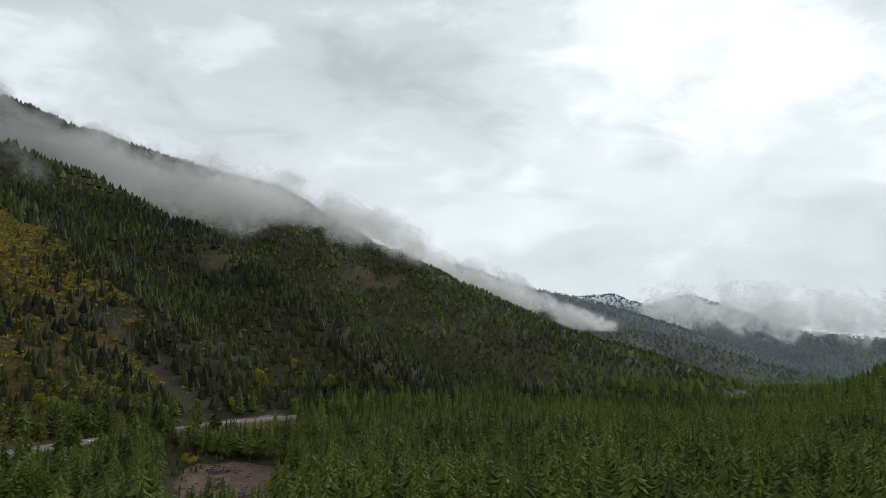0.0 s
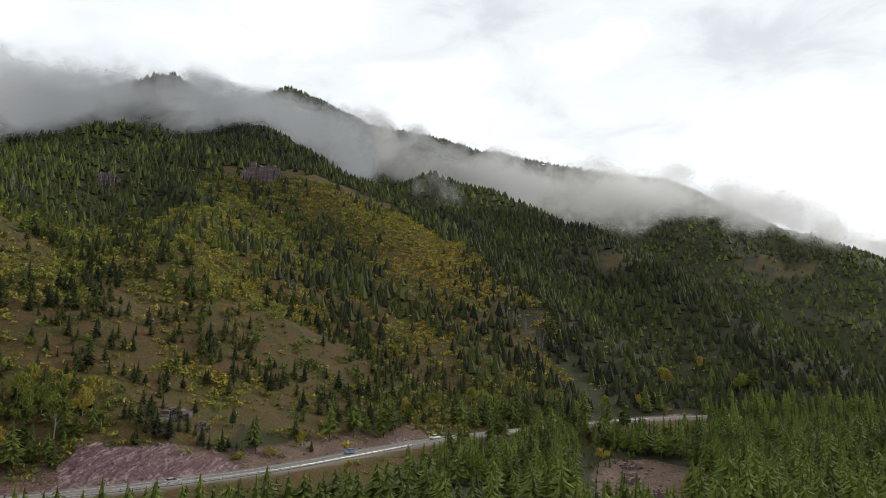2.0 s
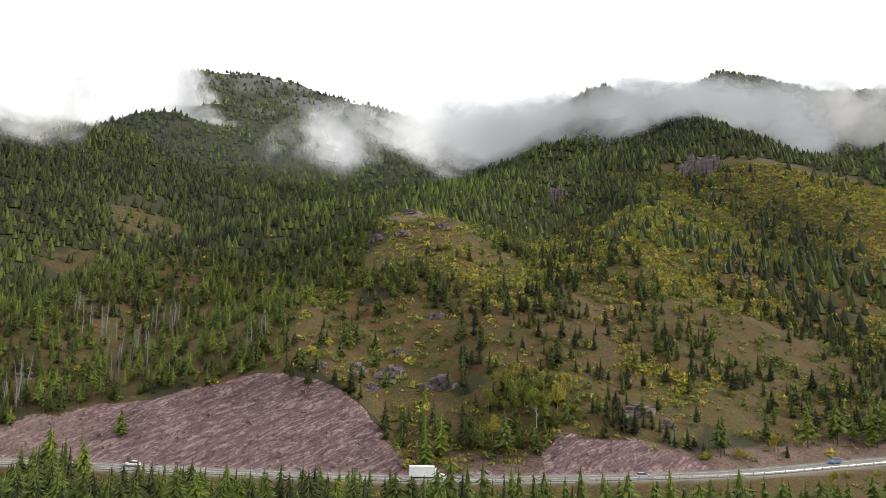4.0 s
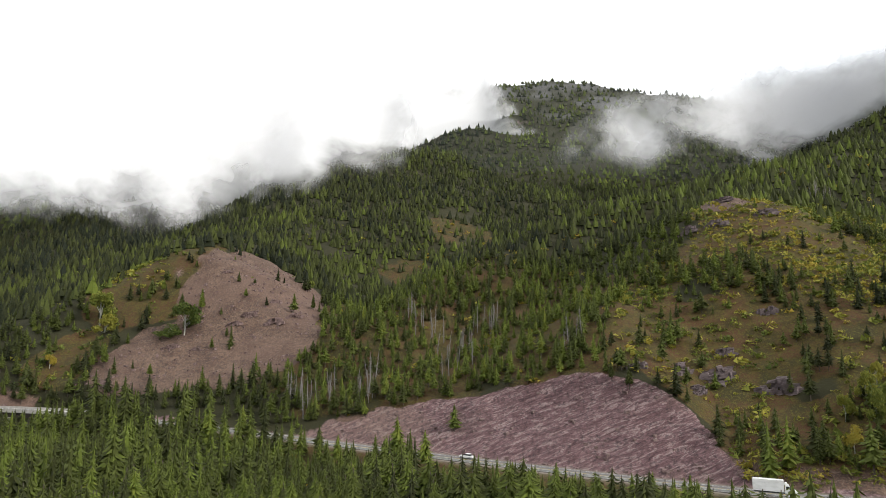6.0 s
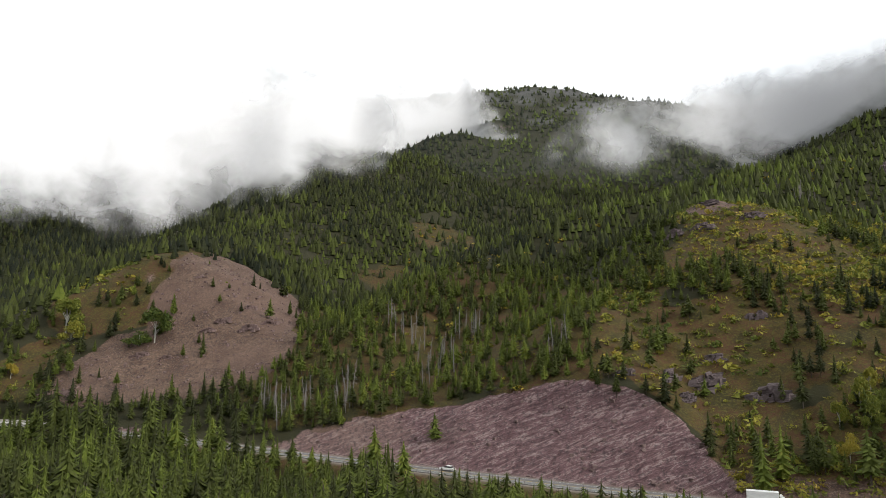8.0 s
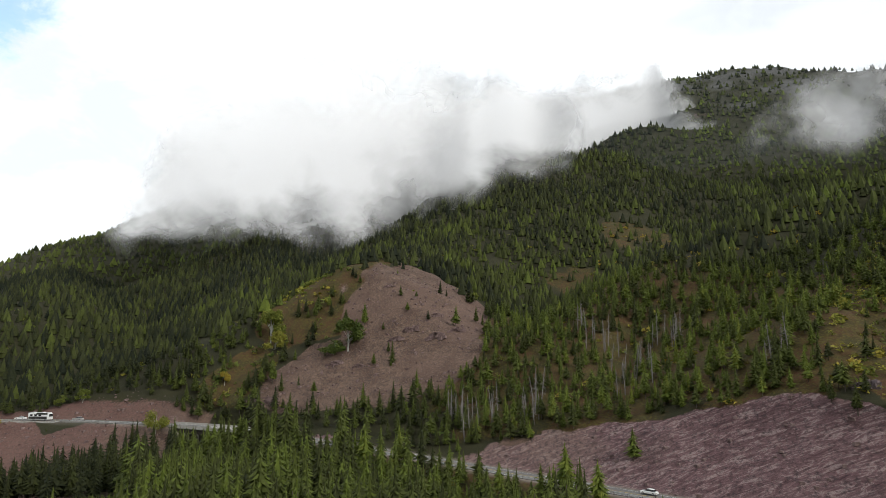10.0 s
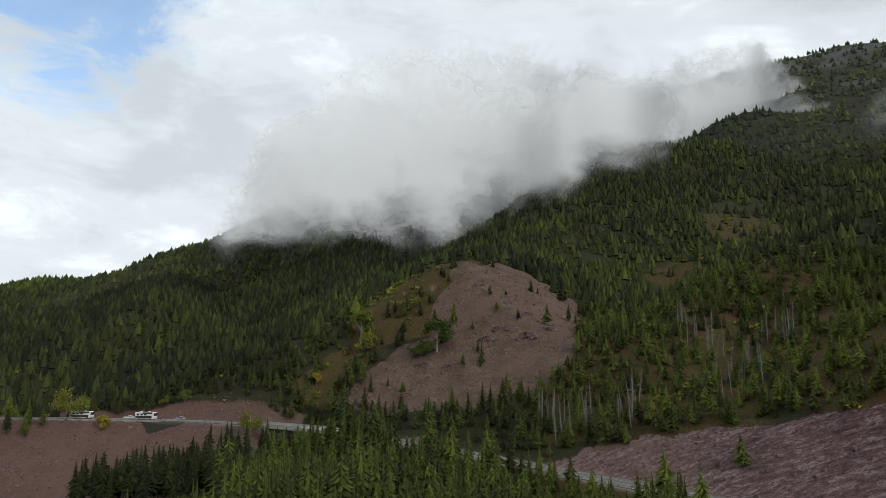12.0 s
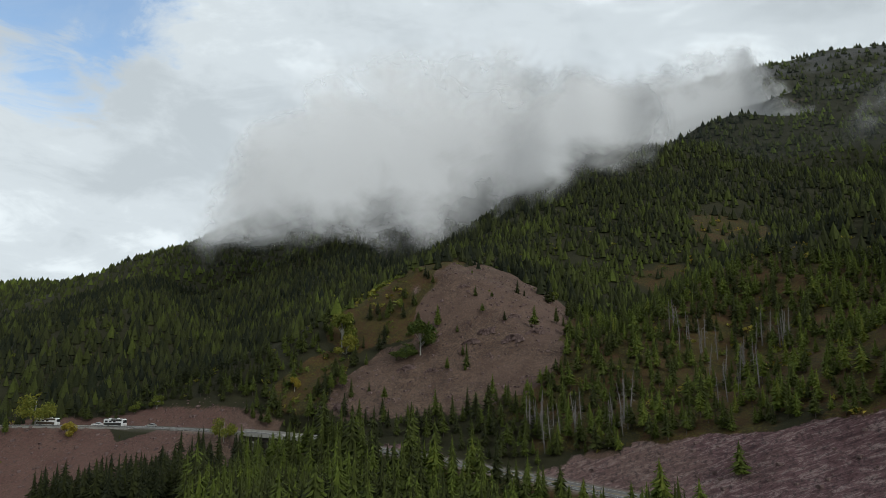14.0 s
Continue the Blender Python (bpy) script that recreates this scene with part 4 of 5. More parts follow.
for pick, label in ((b_valley, "even green conifer forest covering the valley"), (~b_valley, "dark conifer forest on the mountain side")):
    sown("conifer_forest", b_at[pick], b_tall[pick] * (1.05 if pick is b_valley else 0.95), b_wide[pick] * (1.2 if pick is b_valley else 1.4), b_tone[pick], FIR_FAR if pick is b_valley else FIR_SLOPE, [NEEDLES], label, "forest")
c_at, c_tall, c_wide, c_tone, _ = plant(7.4, 820, 1700, True)
sown("conifer_forest", c_at, c_tall * 0.9, c_wide * 1.4, c_tone, FIR_DIM, [NEEDLES], "distant dark conifer forest on high slopes", "forest")
d_at, d_tall, d_wide, d_tone, _ = plant(15, 1700, 4600, True)
sown("conifer_forest", d_at, d_tall * 0.9, d_wide * 1.9, d_tone, FIR_DOT, [NEEDLES], "far conifer forest along the valley floor", "forest")

fir_models = []
for k, (v, f, s) in enumerate(FIR_NEAR):
    crown = bpy.data.meshes.new("crown")
    crown.from_pydata(v.tolist(), [], f.tolist())
    crown.materials.append(NEEDLES)
    add_values(crown, "tone", np.full(len(v), 0.34 + 0.07 * (k % 8)))
    sv, sf = stem(0.93, 0.016, 0.003, 6)
    trunk = bpy.data.meshes.new("trunk")
    trunk.from_pydata(sv.tolist(), [], sf.tolist())
    trunk.materials.append(BARK)
    fir_models.append((crown, trunk))
for i in np.nonzero(single)[0]:
    crown, trunk = fir_models[i % len(fir_models)]
    tree = tagged(new("conifer", None), "green young conifer with drooping boughs above the road" if tone[i] < 0.6 else "bright yellow-green young conifer on the valley floor", "tree", "conifers beside the highway")
    tree.matrix_basis = pose(*at[i], 2 * rng.randn(), 2 * rng.randn(), 360 * rng.rand()) @ Matrix.Diagonal((wide[i], wide[i], tall[i], 1))
    c = new("crown", crown)
    t = new("trunk", trunk)
    c.parent = t.parent = tree

# autumn shrubs over the open slopes
sx, sy = scatter(2.1, 120, 600)
sz, srock, sside, sdist = land(sx, sy)
share = 3.4 * np.maximum(patch(GRASS[:10], sx, sy, 0.5), 0.7 * patch(OPEN, sx, sy, 0.3) * (sside < 0)) * (0.2 + 0.6 * np.clip(fbm(sx, sy, 28, 191, 3), -0.25, 1) + 0.3 * smooth(60, 110, sz)) + 0.05
share = np.where(sside > 0, 0.10 * smooth(40, 15, sdist), share) * (1 - srock) * smooth(8, 11, sdist) * (1 - 0.9 * patch(SCREE, sx, sy)) * (1 - 0.7 * patch([(-250, 68, 42, 48, 0), (-352, 122, 60, 42, 0)], sx, sy)) * np.where(sy < -100, 0.5, 1)
keep = rng.rand(len(sx)) < share
sp = np.stack([sx, sy, sz - 0.1], 1)[keep]
size = 0.9 + 2.4 * rng.rand(len(sp)) ** 2
sown("shrubs", sp, size, size * (1.1 + 0.5 * rng.rand(len(sp))), np.clip(0.46 - 0.22 * (sp[:, 1] < -60) + 0.35 * fbm(sp[:, 0], sp[:, 1], 60, 197, 2) + 0.6 * (rng.rand(len(sp)) - 0.5), 0, 1), SHRUBS, [LEAVES],
     "low yellow and green autumn shrubs on the grassy slope", "shrubs")
# ---------------------------------------------------------------- helpers for things
def part(name, verts, faces, mat, parent, label="", place=None):
    """One mesh under a thing or a part."""
    ob = mesh_object(name, verts, faces, mat)
    ob.parent = parent
    if place is not None:
        ob.matrix_basis = place
    if label:
        ob["label"] = label
    return ob


def from_bm(name, bm, mat, parent, label="", place=None):
    me = bpy.data.meshes.new(name)
    bm.to_mesh(me)
    bm.free()
    me.materials.append(mat)
    ob = new(name, me)
    ob.parent = parent
    if place is not None:
        ob.matrix_basis = place
    if label:
        ob["label"] = label
    return ob


def block(name, size, at, mat, parent, bevel=0.04, label="", taper=1.0, top_shift=0.0):
    """A bevelled block centred on its foot; taper narrows its top, top_shift slides the top along y."""
    bm = bmesh.new()
    bmesh.ops.create_cube(bm, size=1)
    for v in bm.verts:
        up = v.co.z > 0
        v.co.x *= size[0] * (taper if up else 1)
        v.co.y *= size[1] * (taper if up else 1)
        v.co.z = (v.co.z + 0.5) * size[2]
        if up:
            v.co.y += top_shift
    if bevel:
        bmesh.ops.bevel(bm, geom=bm.edges[:], offset=bevel, segments=2, affect="EDGES")
    return from_bm(name, bm, mat, parent, label, pose(*at))


def wheel(at, radius, width, parent):
    bm = bmesh.new()
    bmesh.ops.create_cone(bm, cap_ends=True, segments=20, radius1=radius, radius2=radius, depth=width)
    bmesh.ops.bevel(bm, geom=[e for e in bm.edges if len(e.link_faces) == 2 and e.calc_face_angle() > 1], offset=0.06, segments=2, affect="EDGES")
    w = from_bm("wheel", bm, TYRE, parent, place=pose(*at, 0, 90, 0))
    bm = bmesh.new()
    bmesh.ops.create_cone(bm, cap_ends=True, segments=16, radius1=radius * 0.58, radius2=radius * 0.5, depth=width + 0.03)
    from_bm("rim", bm, CHROME, w)
    return w


def profile(name, outline, width, mat, parent, label="", inset=0.0, bevel=0.05):
    """A body from its outline seen from the side (y, z), with the upper edge drawn in by inset."""
    bm = bmesh.new()
    top = max(z for _, z in outline)
    low = min(z for _, z in outline)
    rows = []
    for sgn in (-1, 1):
        rows.append([bm.verts.new((sgn * (width / 2 - inset * (z - low) / (top - low)), y, z)) for y, z in outline])
    bm.faces.new(rows[0][::-1])
    bm.faces.new(rows[1])
    n = len(outline)
    for i in range(n):
        j = (i + 1) % n
        bm.faces.new((rows[0][i], rows[0][j], rows[1][j], rows[1][i]))
    bmesh.ops.recalc_face_normals(bm, faces=bm.faces[:])
    bmesh.ops.bevel(bm, geom=bm.edges[:], offset=bevel, segments=2, affect="EDGES")
    return from_bm(name, bm, mat, parent, label)


def gloss(name, colour, rough=0.3, metal=0.0):
    m, (add, link, calc, ramp, mix) = material(name)
    n = add("ShaderNodeTexNoise", Scale=3.0, Detail=5.0)
    dust = ramp(n.outputs[0], [(0.4, 0.0), (0.75, 0.35)])
    return finish(m, add, link, mix(dust, colour, (0.22, 0.2, 0.17)), rough, None, metal=metal, spec=0.5)


TYRE = gloss("tyre_rubber", (0.02, 0.02, 0.02), 0.8)
CHROME = gloss("rim_metal", (0.45, 0.45, 0.46), 0.35, 0.8)
GLASS = gloss("dark_window_glass", (0.015, 0.018, 0.022), 0.08)
WHITE_PAINT = gloss("white_vehicle_paint", (0.78, 0.78, 0.77), 0.35)
BLUE_PAINT = gloss("blue_vehicle_paint", (0.06, 0.13, 0.26), 0.3)
BLACK_PAINT = gloss("black_vehicle_paint", (0.02, 0.02, 0.022), 0.3)
YELLOW_PAINT = gloss("yellow_vehicle_paint", (0.55, 0.38, 0.05), 0.35)
BROWN_PAINT = gloss("dark_brown_vehicle_paint", (0.06, 0.04, 0.025), 0.35)
SILVER_PAINT = gloss("silver_vehicle_paint", (0.48, 0.48, 0.46), 0.3, 0.4)
LAMP_RED = gloss("red_lamp_lens", (0.35, 0.02, 0.02), 0.25)
LAMP_CLEAR = gloss("clear_lamp_lens", (0.7, 0.7, 0.66), 0.15)


def on_road(y, right):
    """A place on the highway at that y, so far to the right of its middle going north, with the heading north."""
    d = ROAD_FINE
    k = int(np.argmin(np.abs(d[:, 1] - y)))
    t = d[min(k + 1, len(d) - 1)] - d[max(k - 1, 0)]
    n = Vector((t[1], -t[0], 0)).normalized()
    p = Vector(d[k]) + Vector((t[0], t[1], 0)).normalized() * (y - d[k][1]) + n * right
    return p, math.degrees(math.atan2(-t[0], t[1])), math.degrees(math.atan2(t[2], math.hypot(t[0], t[1])))


def set_on_road(thing, y, lane, south=False):
    p, turn, rise = on_road(y, lane)
    thing.matrix_basis = pose(p.x, p.y, p.z + 0.01, 0, 0, turn) @ pose(0, 0, 0, rise, 0, 0) @ pose(0, 0, 0, 0, 0, 180 if south else 0)
    return thing


# ---------------------------------------------------------------- vehicles on the highway
def box_truck():
    t = tagged(new("box_truck", None), "white box truck with a tall cargo body on the highway", "truck")
    block("cargo_box", (2.5, 7.0, 2.75), (0, -1.6, 1.05), WHITE_PAINT, t, 0.06)
    block("chassis", (1.1, 9.2, 0.3), (0, -0.2, 0.65), BLACK_PAINT, t, 0.03)
    profile("cab", [(2.1, 0.75), (2.1, 2.75), (3.0, 2.75), (3.55, 1.75), (4.75, 1.55), (4.85, 0.75)], 2.2, WHITE_PAINT, t, inset=0.12, bevel=0.08)
    profile("windscreen", [(3.0, 2.62), (3.08, 2.62), (3.6, 1.78), (3.5, 1.78)], 1.9, GLASS, t, inset=0.1, bevel=0.01)
    for x in (-1.09, 1.09):
        block("side_window", (0.06, 0.8, 0.6), (x * 0.97, 2.75, 1.85), GLASS, t, 0.01)
        block("mirror", (0.12, 0.15, 0.45), (x * 1.22, 3.3, 1.8), BLACK_PAINT, t, 0.02)
        block("headlight", (0.35, 0.1, 0.22), (x * 0.8, 4.82, 1.05), LAMP_CLEAR, t, 0.02)
        block("tail_lamp", (0.2, 0.06, 0.12), (x * 0.9, -5.1, 0.9), LAMP_RED, t, 0.01)
        wheel((x * 0.95, 3.9, 0.48), 0.48, 0.28, t)
        wheel((x * 0.88, -3.2, 0.48), 0.48, 0.5, t)
    block("bumper", (2.2, 0.2, 0.3), (0, 4.9, 0.5), CHROME, t, 0.04)
    block("fairing", (1.9, 0.7, 0.55), (0, 2.35, 2.72), WHITE_PAINT, t, 0.1, taper=0.8)
    return t


def car(name, paint, label, tall=False):
    c = tagged(new(name, None), label, "car")
    h = 0.25 if tall else 0.0
    profile("body", [(-2.25, 0.35), (-2.3, 0.8), (-2.1, 0.98 + h), (0.95, 0.98 + h), (2.1, 0.85 + h * 0.7), (2.3, 0.6), (2.25, 0.35)], 1.82, paint, c, inset=0.06, bevel=0.06)
    back = -2.05 if tall else -1.7
    profile("cabin", [(back, 0.98 + h), (back + 0.35, 1.42 + 1.4 * h), (0.25, 1.45 + 1.4 * h), (1.05, 0.98 + h)], 1.66, GLASS, c, inset=0.14, bevel=0.04)
    profile("roof", [(back + 0.33, 1.42 + 1.4 * h), (back + 0.45, 1.49 + 1.4 * h), (0.15, 1.52 + 1.4 * h), (0.3, 1.45 + 1.4 * h)], 1.44, paint, c, inset=0.05, bevel=0.015)
    for x in (-0.84, 0.84):
        for y in (-1.4, 1.42):
            wheel((x, y, 0.34), 0.34, 0.22, c)
        block("headlight", (0.35, 0.12, 0.14), (x * 0.78, 2.22, 0.66), LAMP_CLEAR, c, 0.02)
        block("tail_lamp", (0.25, 0.08, 0.14), (x * 0.85, -2.27, 0.72), LAMP_RED, c, 0.02)
        block("mirror", (0.16, 0.1, 0.12), (x * 1.13, 0.75, 0.98 + h), paint, c, 0.02)
    return c


def pickup(paint, label):
    c = tagged(new("pickup_truck", None), label, "truck")
    profile("body", [(-2.7, 0.5), (-2.75, 1.1), (1.2, 1.12), (2.55, 1.02), (2.75, 0.75), (2.7, 0.5)], 1.95, paint, c, inset=0.05, bevel=0.06)
    profile("cabin", [(-0.75, 1.1), (-0.6, 1.72), (0.75, 1.75), (1.4, 1.1)], 1.75, GLASS, c, inset=0.14, bevel=0.04)
    profile("roof", [(-0.6, 1.7), (-0.5, 1.79), (0.65, 1.82), (0.8, 1.74)], 1.52, paint, c, inset=0.05, bevel=0.015)
    block("cargo_bed", (1.6, 1.8, 0.02), (0, -1.75, 1.12), BLACK_PAINT, c, 0.0)
    for x in (-0.88, 0.88):
        for y in (-1.75, 1.8):
            wheel((x, y, 0.4), 0.4, 0.26, c)
        block("headlight", (0.35, 0.12, 0.2), (x * 0.8, 2.66, 0.82), LAMP_CLEAR, c, 0.02)
        block("tail_lamp", (0.18, 0.08, 0.3), (x * 0.98, -2.72, 0.75), LAMP_RED, c, 0.02)
    return c


def motorhome(stripe, label):
    c = tagged(new("motorhome", None), label, "camper")
    profile("body", [(-4.9, 0.55), (-4.95, 3.25), (4.3, 3.3), (4.85, 2.9), (4.95, 1.6), (4.95, 0.55)], 2.5, WHITE_PAINT, c, inset=0.05, bevel=0.1)
    profile("windscreen", [(4.86, 2.85), (4.9, 2.85), (4.985, 1.7), (4.93, 1.7)], 2.2, GLASS, c, inset=0.05, bevel=0.005)
    for x in (-1.26, 1.26):
        block("stripe", (0.03, 8.6, 1.0), (x * 0.995, -0.3, 0.75), stripe, c, 0.0)
        block("upper_stripe", (0.03, 5.2, 0.75), (x * 0.985, 1.6, 2.45), stripe, c, 0.0)
        for y in (-3.4, -1.4, 0.6):
            block("side_window", (0.03, 1.2, 0.7), (x * 0.985, y, 1.95), GLASS, c, 0.0)
        wheel((x * 0.9, 3.4, 0.5), 0.5, 0.3, c)
        wheel((x * 0.86, -2.4, 0.5), 0.5, 0.45, c)
        block("tail_lamp", (0.2, 0.05, 0.4), (x * 0.85, -4.95, 1.0), LAMP_RED, c, 0.01)
    for y in (-2.6, 1.6):
        block("roof_unit", (0.8, 1.1, 0.3), (0, y, 3.27), WHITE_PAINT, c, 0.08, taper=0.85)
    return c


set_on_road(box_truck(), 66, 2.0)
set_on_road(car("sedan", SILVER_PAINT, "pale silver sedan driving along the highway"), 124, 2.0)
set_on_road(car("jeep", BLUE_PAINT, "blue sport utility vehicle with a pale roof on the highway", True), 197, -2.0, True)
set_on_road(pickup(WHITE_PAINT, "white pickup truck on the highway among trees"), 254, -2.0, True)
set_on_road(car("sedan", BLACK_PAINT, "black sedan on the highway at the bend"), 362, -2.0, True)
set_on_road(car("sedan", WHITE_PAINT, "white sedan beneath the purple rock cut"), -13, -2.0, True)
set_on_road(motorhome(BLACK_PAINT, "white and black motorhome on the viaduct"), -258, 2.0)
set_on_road(motorhome(BROWN_PAINT, "cream and dark brown motorhome on the viaduct beside trees"), -290, 2.0)
set_on_road(car("sedan", WHITE_PAINT, "white sedan following the motorhomes over the viaduct"), -270, -2.0, True)
set_on_road(car("hatchback", SILVER_PAINT, "small pale car on the viaduct"), -243, -2.0, True)


# ---------------------------------------------------------------- bridge, viaduct, rails
def stretch(y0, y1, step=4.0):
    """The highway's middle line between two values of y."""
    return np.array([[*on_road(y, 0)[0]] for y in np.arange(y0, y1 + 0.01, step)])


def swept(name, line, section, mat, parent, label=""):
    """A section of (offset to the right, height) drawn along a line, closed at its ends."""
    p = np.array(line)
    t = np.gradient(p[:, :2], axis=0)
    t /= np.linalg.norm(t, axis=1)[:, None]
    n = np.stack([t[:, 1], -t[:, 0]], 1)
    m = len(section)
    v = np.stack([np.column_stack([p[:, :2] + n * o, p[:, 2] + h]) for o, h in section], 1).reshape(-1, 3)
    f = []
    for i in range(len(p) - 1):
        for k in range(m):
            j = (k + 1) % m
            f.append((i * m + k, i * m + j, (i + 1) * m + j, (i + 1) * m + k))
    f.append(tuple(range(m))[::-1])
    f.append(tuple((len(p) - 1) * m + k for k in range(m)))
    return part(name, v, f, mat, parent, label)


bridge = tagged(new("bridge", None), "concrete road bridge on dark steel girders over a gully", "bridge")
line = stretch(-196, -148)
swept("deck", line, [(-5.9, -0.45), (5.9, -0.45), (5.9, 0.02), (5.5, 0.02), (5.5, -0.012), (-5.5, -0.012), (-5.5, 0.02), (-5.9, 0.02)], CONCRETE, bridge)
for off in (-4.2, 0.0, 4.9):
    swept("girder", line, [(off - 0.25, -2.1), (off + 0.25, -2.1), (off + 0.25, -0.45), (off - 0.25, -0.45)], DARK_STEEL, bridge)
for off in (-5.75, 5.6):
    swept("parapet", line, [(off, 0.02), (off + 0.25, 0.02), (off + 0.2, 0.8), (off + 0.05, 0.8)], CONCRETE, bridge)
for y in (-181, -162):
    p, turn, _ = on_road(y, 0)
    for off in (-3.8, 3.8):
        block("pier", (1.1, 1.3, 13), (0, 0, 0), CONCRETE, bridge, 0.12).matrix_basis = pose(p.x, p.y, p.z - 15.3, 0, 0, turn) @ pose(off, 0, 0)
    block("pier_cap", (10.5, 1.5, 0.9), (0, 0, 0), CONCRETE, bridge, 0.1).matrix_basis = pose(p.x, p.y, p.z - 2.95, 0, 0, turn)
for y in (-198, -146):
    p, turn, _ = on_road(y, 0)
    block("abutment", (11.8, 3.0, 6.5), (0, 0, 0), CONCRETE, bridge, 0.1).matrix_basis = pose(p.x, p.y, p.z - 6.95, 0, 0, turn)

viaduct = tagged(new("viaduct", None), "side-hill viaduct with a dark steel edge girder above red scree", "bridge")
line = stretch(-302, -246)
swept("deck", line, [(2.0, -0.5), (7.2, -0.5), (7.2, 0.25), (6.9, 0.25), (6.9, -0.012), (2.0, -0.012)], CONCRETE, viaduct)
swept("edge_girder", line, [(6.3, -2.2), (6.8, -2.2), (6.8, -0.5), (6.3, -0.5)], DARK_STEEL, viaduct)
for y in np.arange(-298, -247, 9.6):
    p, turn, _ = on_road(y, 6.3)
    block("column", (0.8, 0.8, 9.0), (0, 0, 0), CONCRETE, viaduct, 0.08).matrix_basis = pose(p.x, p.y, p.z - 11.2, 0, 0, turn)
wall = tagged(new("retaining_wall", None), "pale concrete retaining wall under the highway edge", "wall")
swept("panel", stretch(-244, -216), [(6.0, -4.0), (6.7, -4.0), (6.5, 0.15), (6.0, 0.15)], CONCRETE, wall)
swept("coping", stretch(-244, -216), [(5.9, 0.154), (6.75, 0.154), (6.75, 0.4), (5.9, 0.4)], CONCRETE, wall)

post_mesh = bpy.data.meshes.new("post")
bm = bmesh.new()
bmesh.ops.create_cube(bm, size=1)
bmesh.ops.scale(bm, vec=(0.14, 0.18, 1.3), verts=bm.verts)
bmesh.ops.translate(bm, vec=(0, 0, 0.2), verts=bm.verts)
bmesh.ops.bevel(bm, geom=bm.edges[:], offset=0.02, segments=1, affect="EDGES")
bm.to_mesh(post_mesh)
bm.free()
post_mesh.materials.append(GREY_WOOD)
for y0, y1, off in ((-246, -198, 5.3), (-146, -40, 5.3), (-40, 90, 5.3), (108, 230, 5.3), (300, 420, 5.3)):
    rail = tagged(new("guardrail", None), "long pale steel guardrail on wooden posts along the road edge", "guardrail", "guardrails of the highway")
    swept("rail", stretch(y0, y1), [(off - 0.16, 0.42), (off - 0.1, 0.42), (off - 0.04, 0.52), (off - 0.1, 0.6), (off - 0.04, 0.68), (off - 0.1, 0.78), (off - 0.16, 0.78)], STEEL, rail)
    for y in np.arange(y0 + 1.9, y1, 3.8):
        p, turn, _ = on_road(y, off + 0.08)
        q = new("post", post_mesh)
        q.parent, q.matrix_basis = rail, pose(p.x, p.y, p.z, 0, 0, turn)
for off in (6.95,):
    rail = tagged(new("guardrail", None), "steel bridge rail on the viaduct edge", "guardrail", "guardrails of the highway")
    swept("rail", stretch(-302, -246), [(off - 0.05, 0.62), (off + 0.1, 0.62), (off + 0.1, 0.8), (off - 0.05, 0.8)], STEEL, rail)
    for y in np.arange(-300, -247, 3.8):
        p, turn, _ = on_road(y, off + 0.03)
        q = new("post", post_mesh)
        q.parent, q.matrix_basis = rail, pose(p.x, p.y, p.z, 0, 0, turn)

p, turn, _ = on_road(-262, -6.2)
sign = tagged(new("road_sign", None), "yellow diamond road sign on a post beside the highway", "sign")
sign.matrix_basis = pose(p.x, p.y, p.z, 0, 0, turn)
block("post", (0.1, 0.1, 2.6), (0, 0, -0.2), GREY_WOOD, sign, 0.02)
bm = bmesh.new()
bmesh.ops.create_cube(bm, size=1)
bmesh.ops.scale(bm, vec=(0.85, 0.03, 0.85), verts=bm.verts)
bmesh.ops.bevel(bm, geom=bm.edges[:], offset=0.012, segments=1, affect="EDGES")
from_bm("panel", bm, YELLOW_PAINT, sign, "yellow diamond panel", pose(0, -0.08, 2.2, 0, 45, 0))


# ---------------------------------------------------------------- rock outcrops
def outcrop(r, long, high, steps, upright):
    """Broken beds of rock, stacked and stepped back, or standing in columns."""
    bits = []
    for _ in range(steps):
        w = long * (0.06 + 0.15 * r.rand()) * (0.6 if upright else 1.2)
        h = high * ((0.5 + 0.5 * r.rand()) if upright else (0.06 + 0.12 * r.rand()))
        dp = long * (0.07 + 0.12 * r.rand())
        x = (r.rand() - 0.5) * long * 0.85
        edge = 1 - (2 * x / long) ** 2
        z = 0 if upright else high * r.rand() * max(edge, 0.1) * 0.8
        y = z * 0.55 + (r.rand() - 0.5) * long * 0.12
        c = np.array([(sx, sy, sz) for sz in (0, 1) for sy in (-0.5, 0.5) for sx in (-0.5, 0.5)], float)
        c += (r.rand(8, 3) - 0.5) * 0.5
        c[:, 2] = np.where(c[:, 2] < 0.3, c[:, 2] - (0.6 if upright else 1.2), c[:, 2])
        a = (r.rand() - 0.5) * 1.5
        v = c * [w, dp, h * (0.4 + 0.6 * edge) if upright else h]
        v[:, 2] += 0.14 * v[:, 0]
        v = np.stack([v[:, 0] * math.cos(a) - v[:, 1] * math.sin(a) + x, v[:, 0] * math.sin(a) + v[:, 1] * math.cos(a) + y, v[:, 2] + z + 0.14 * x], 1)
        f = [(0, 1, 3), (0, 3, 2), (4, 6, 7), (4, 7, 5), (0, 4, 5), (0, 5, 1), (2, 3, 7), (2, 7, 6), (0, 2, 6), (0, 6, 4), (1, 5, 7), (1, 7, 3)]
        bits.append((v, f))
    return bits


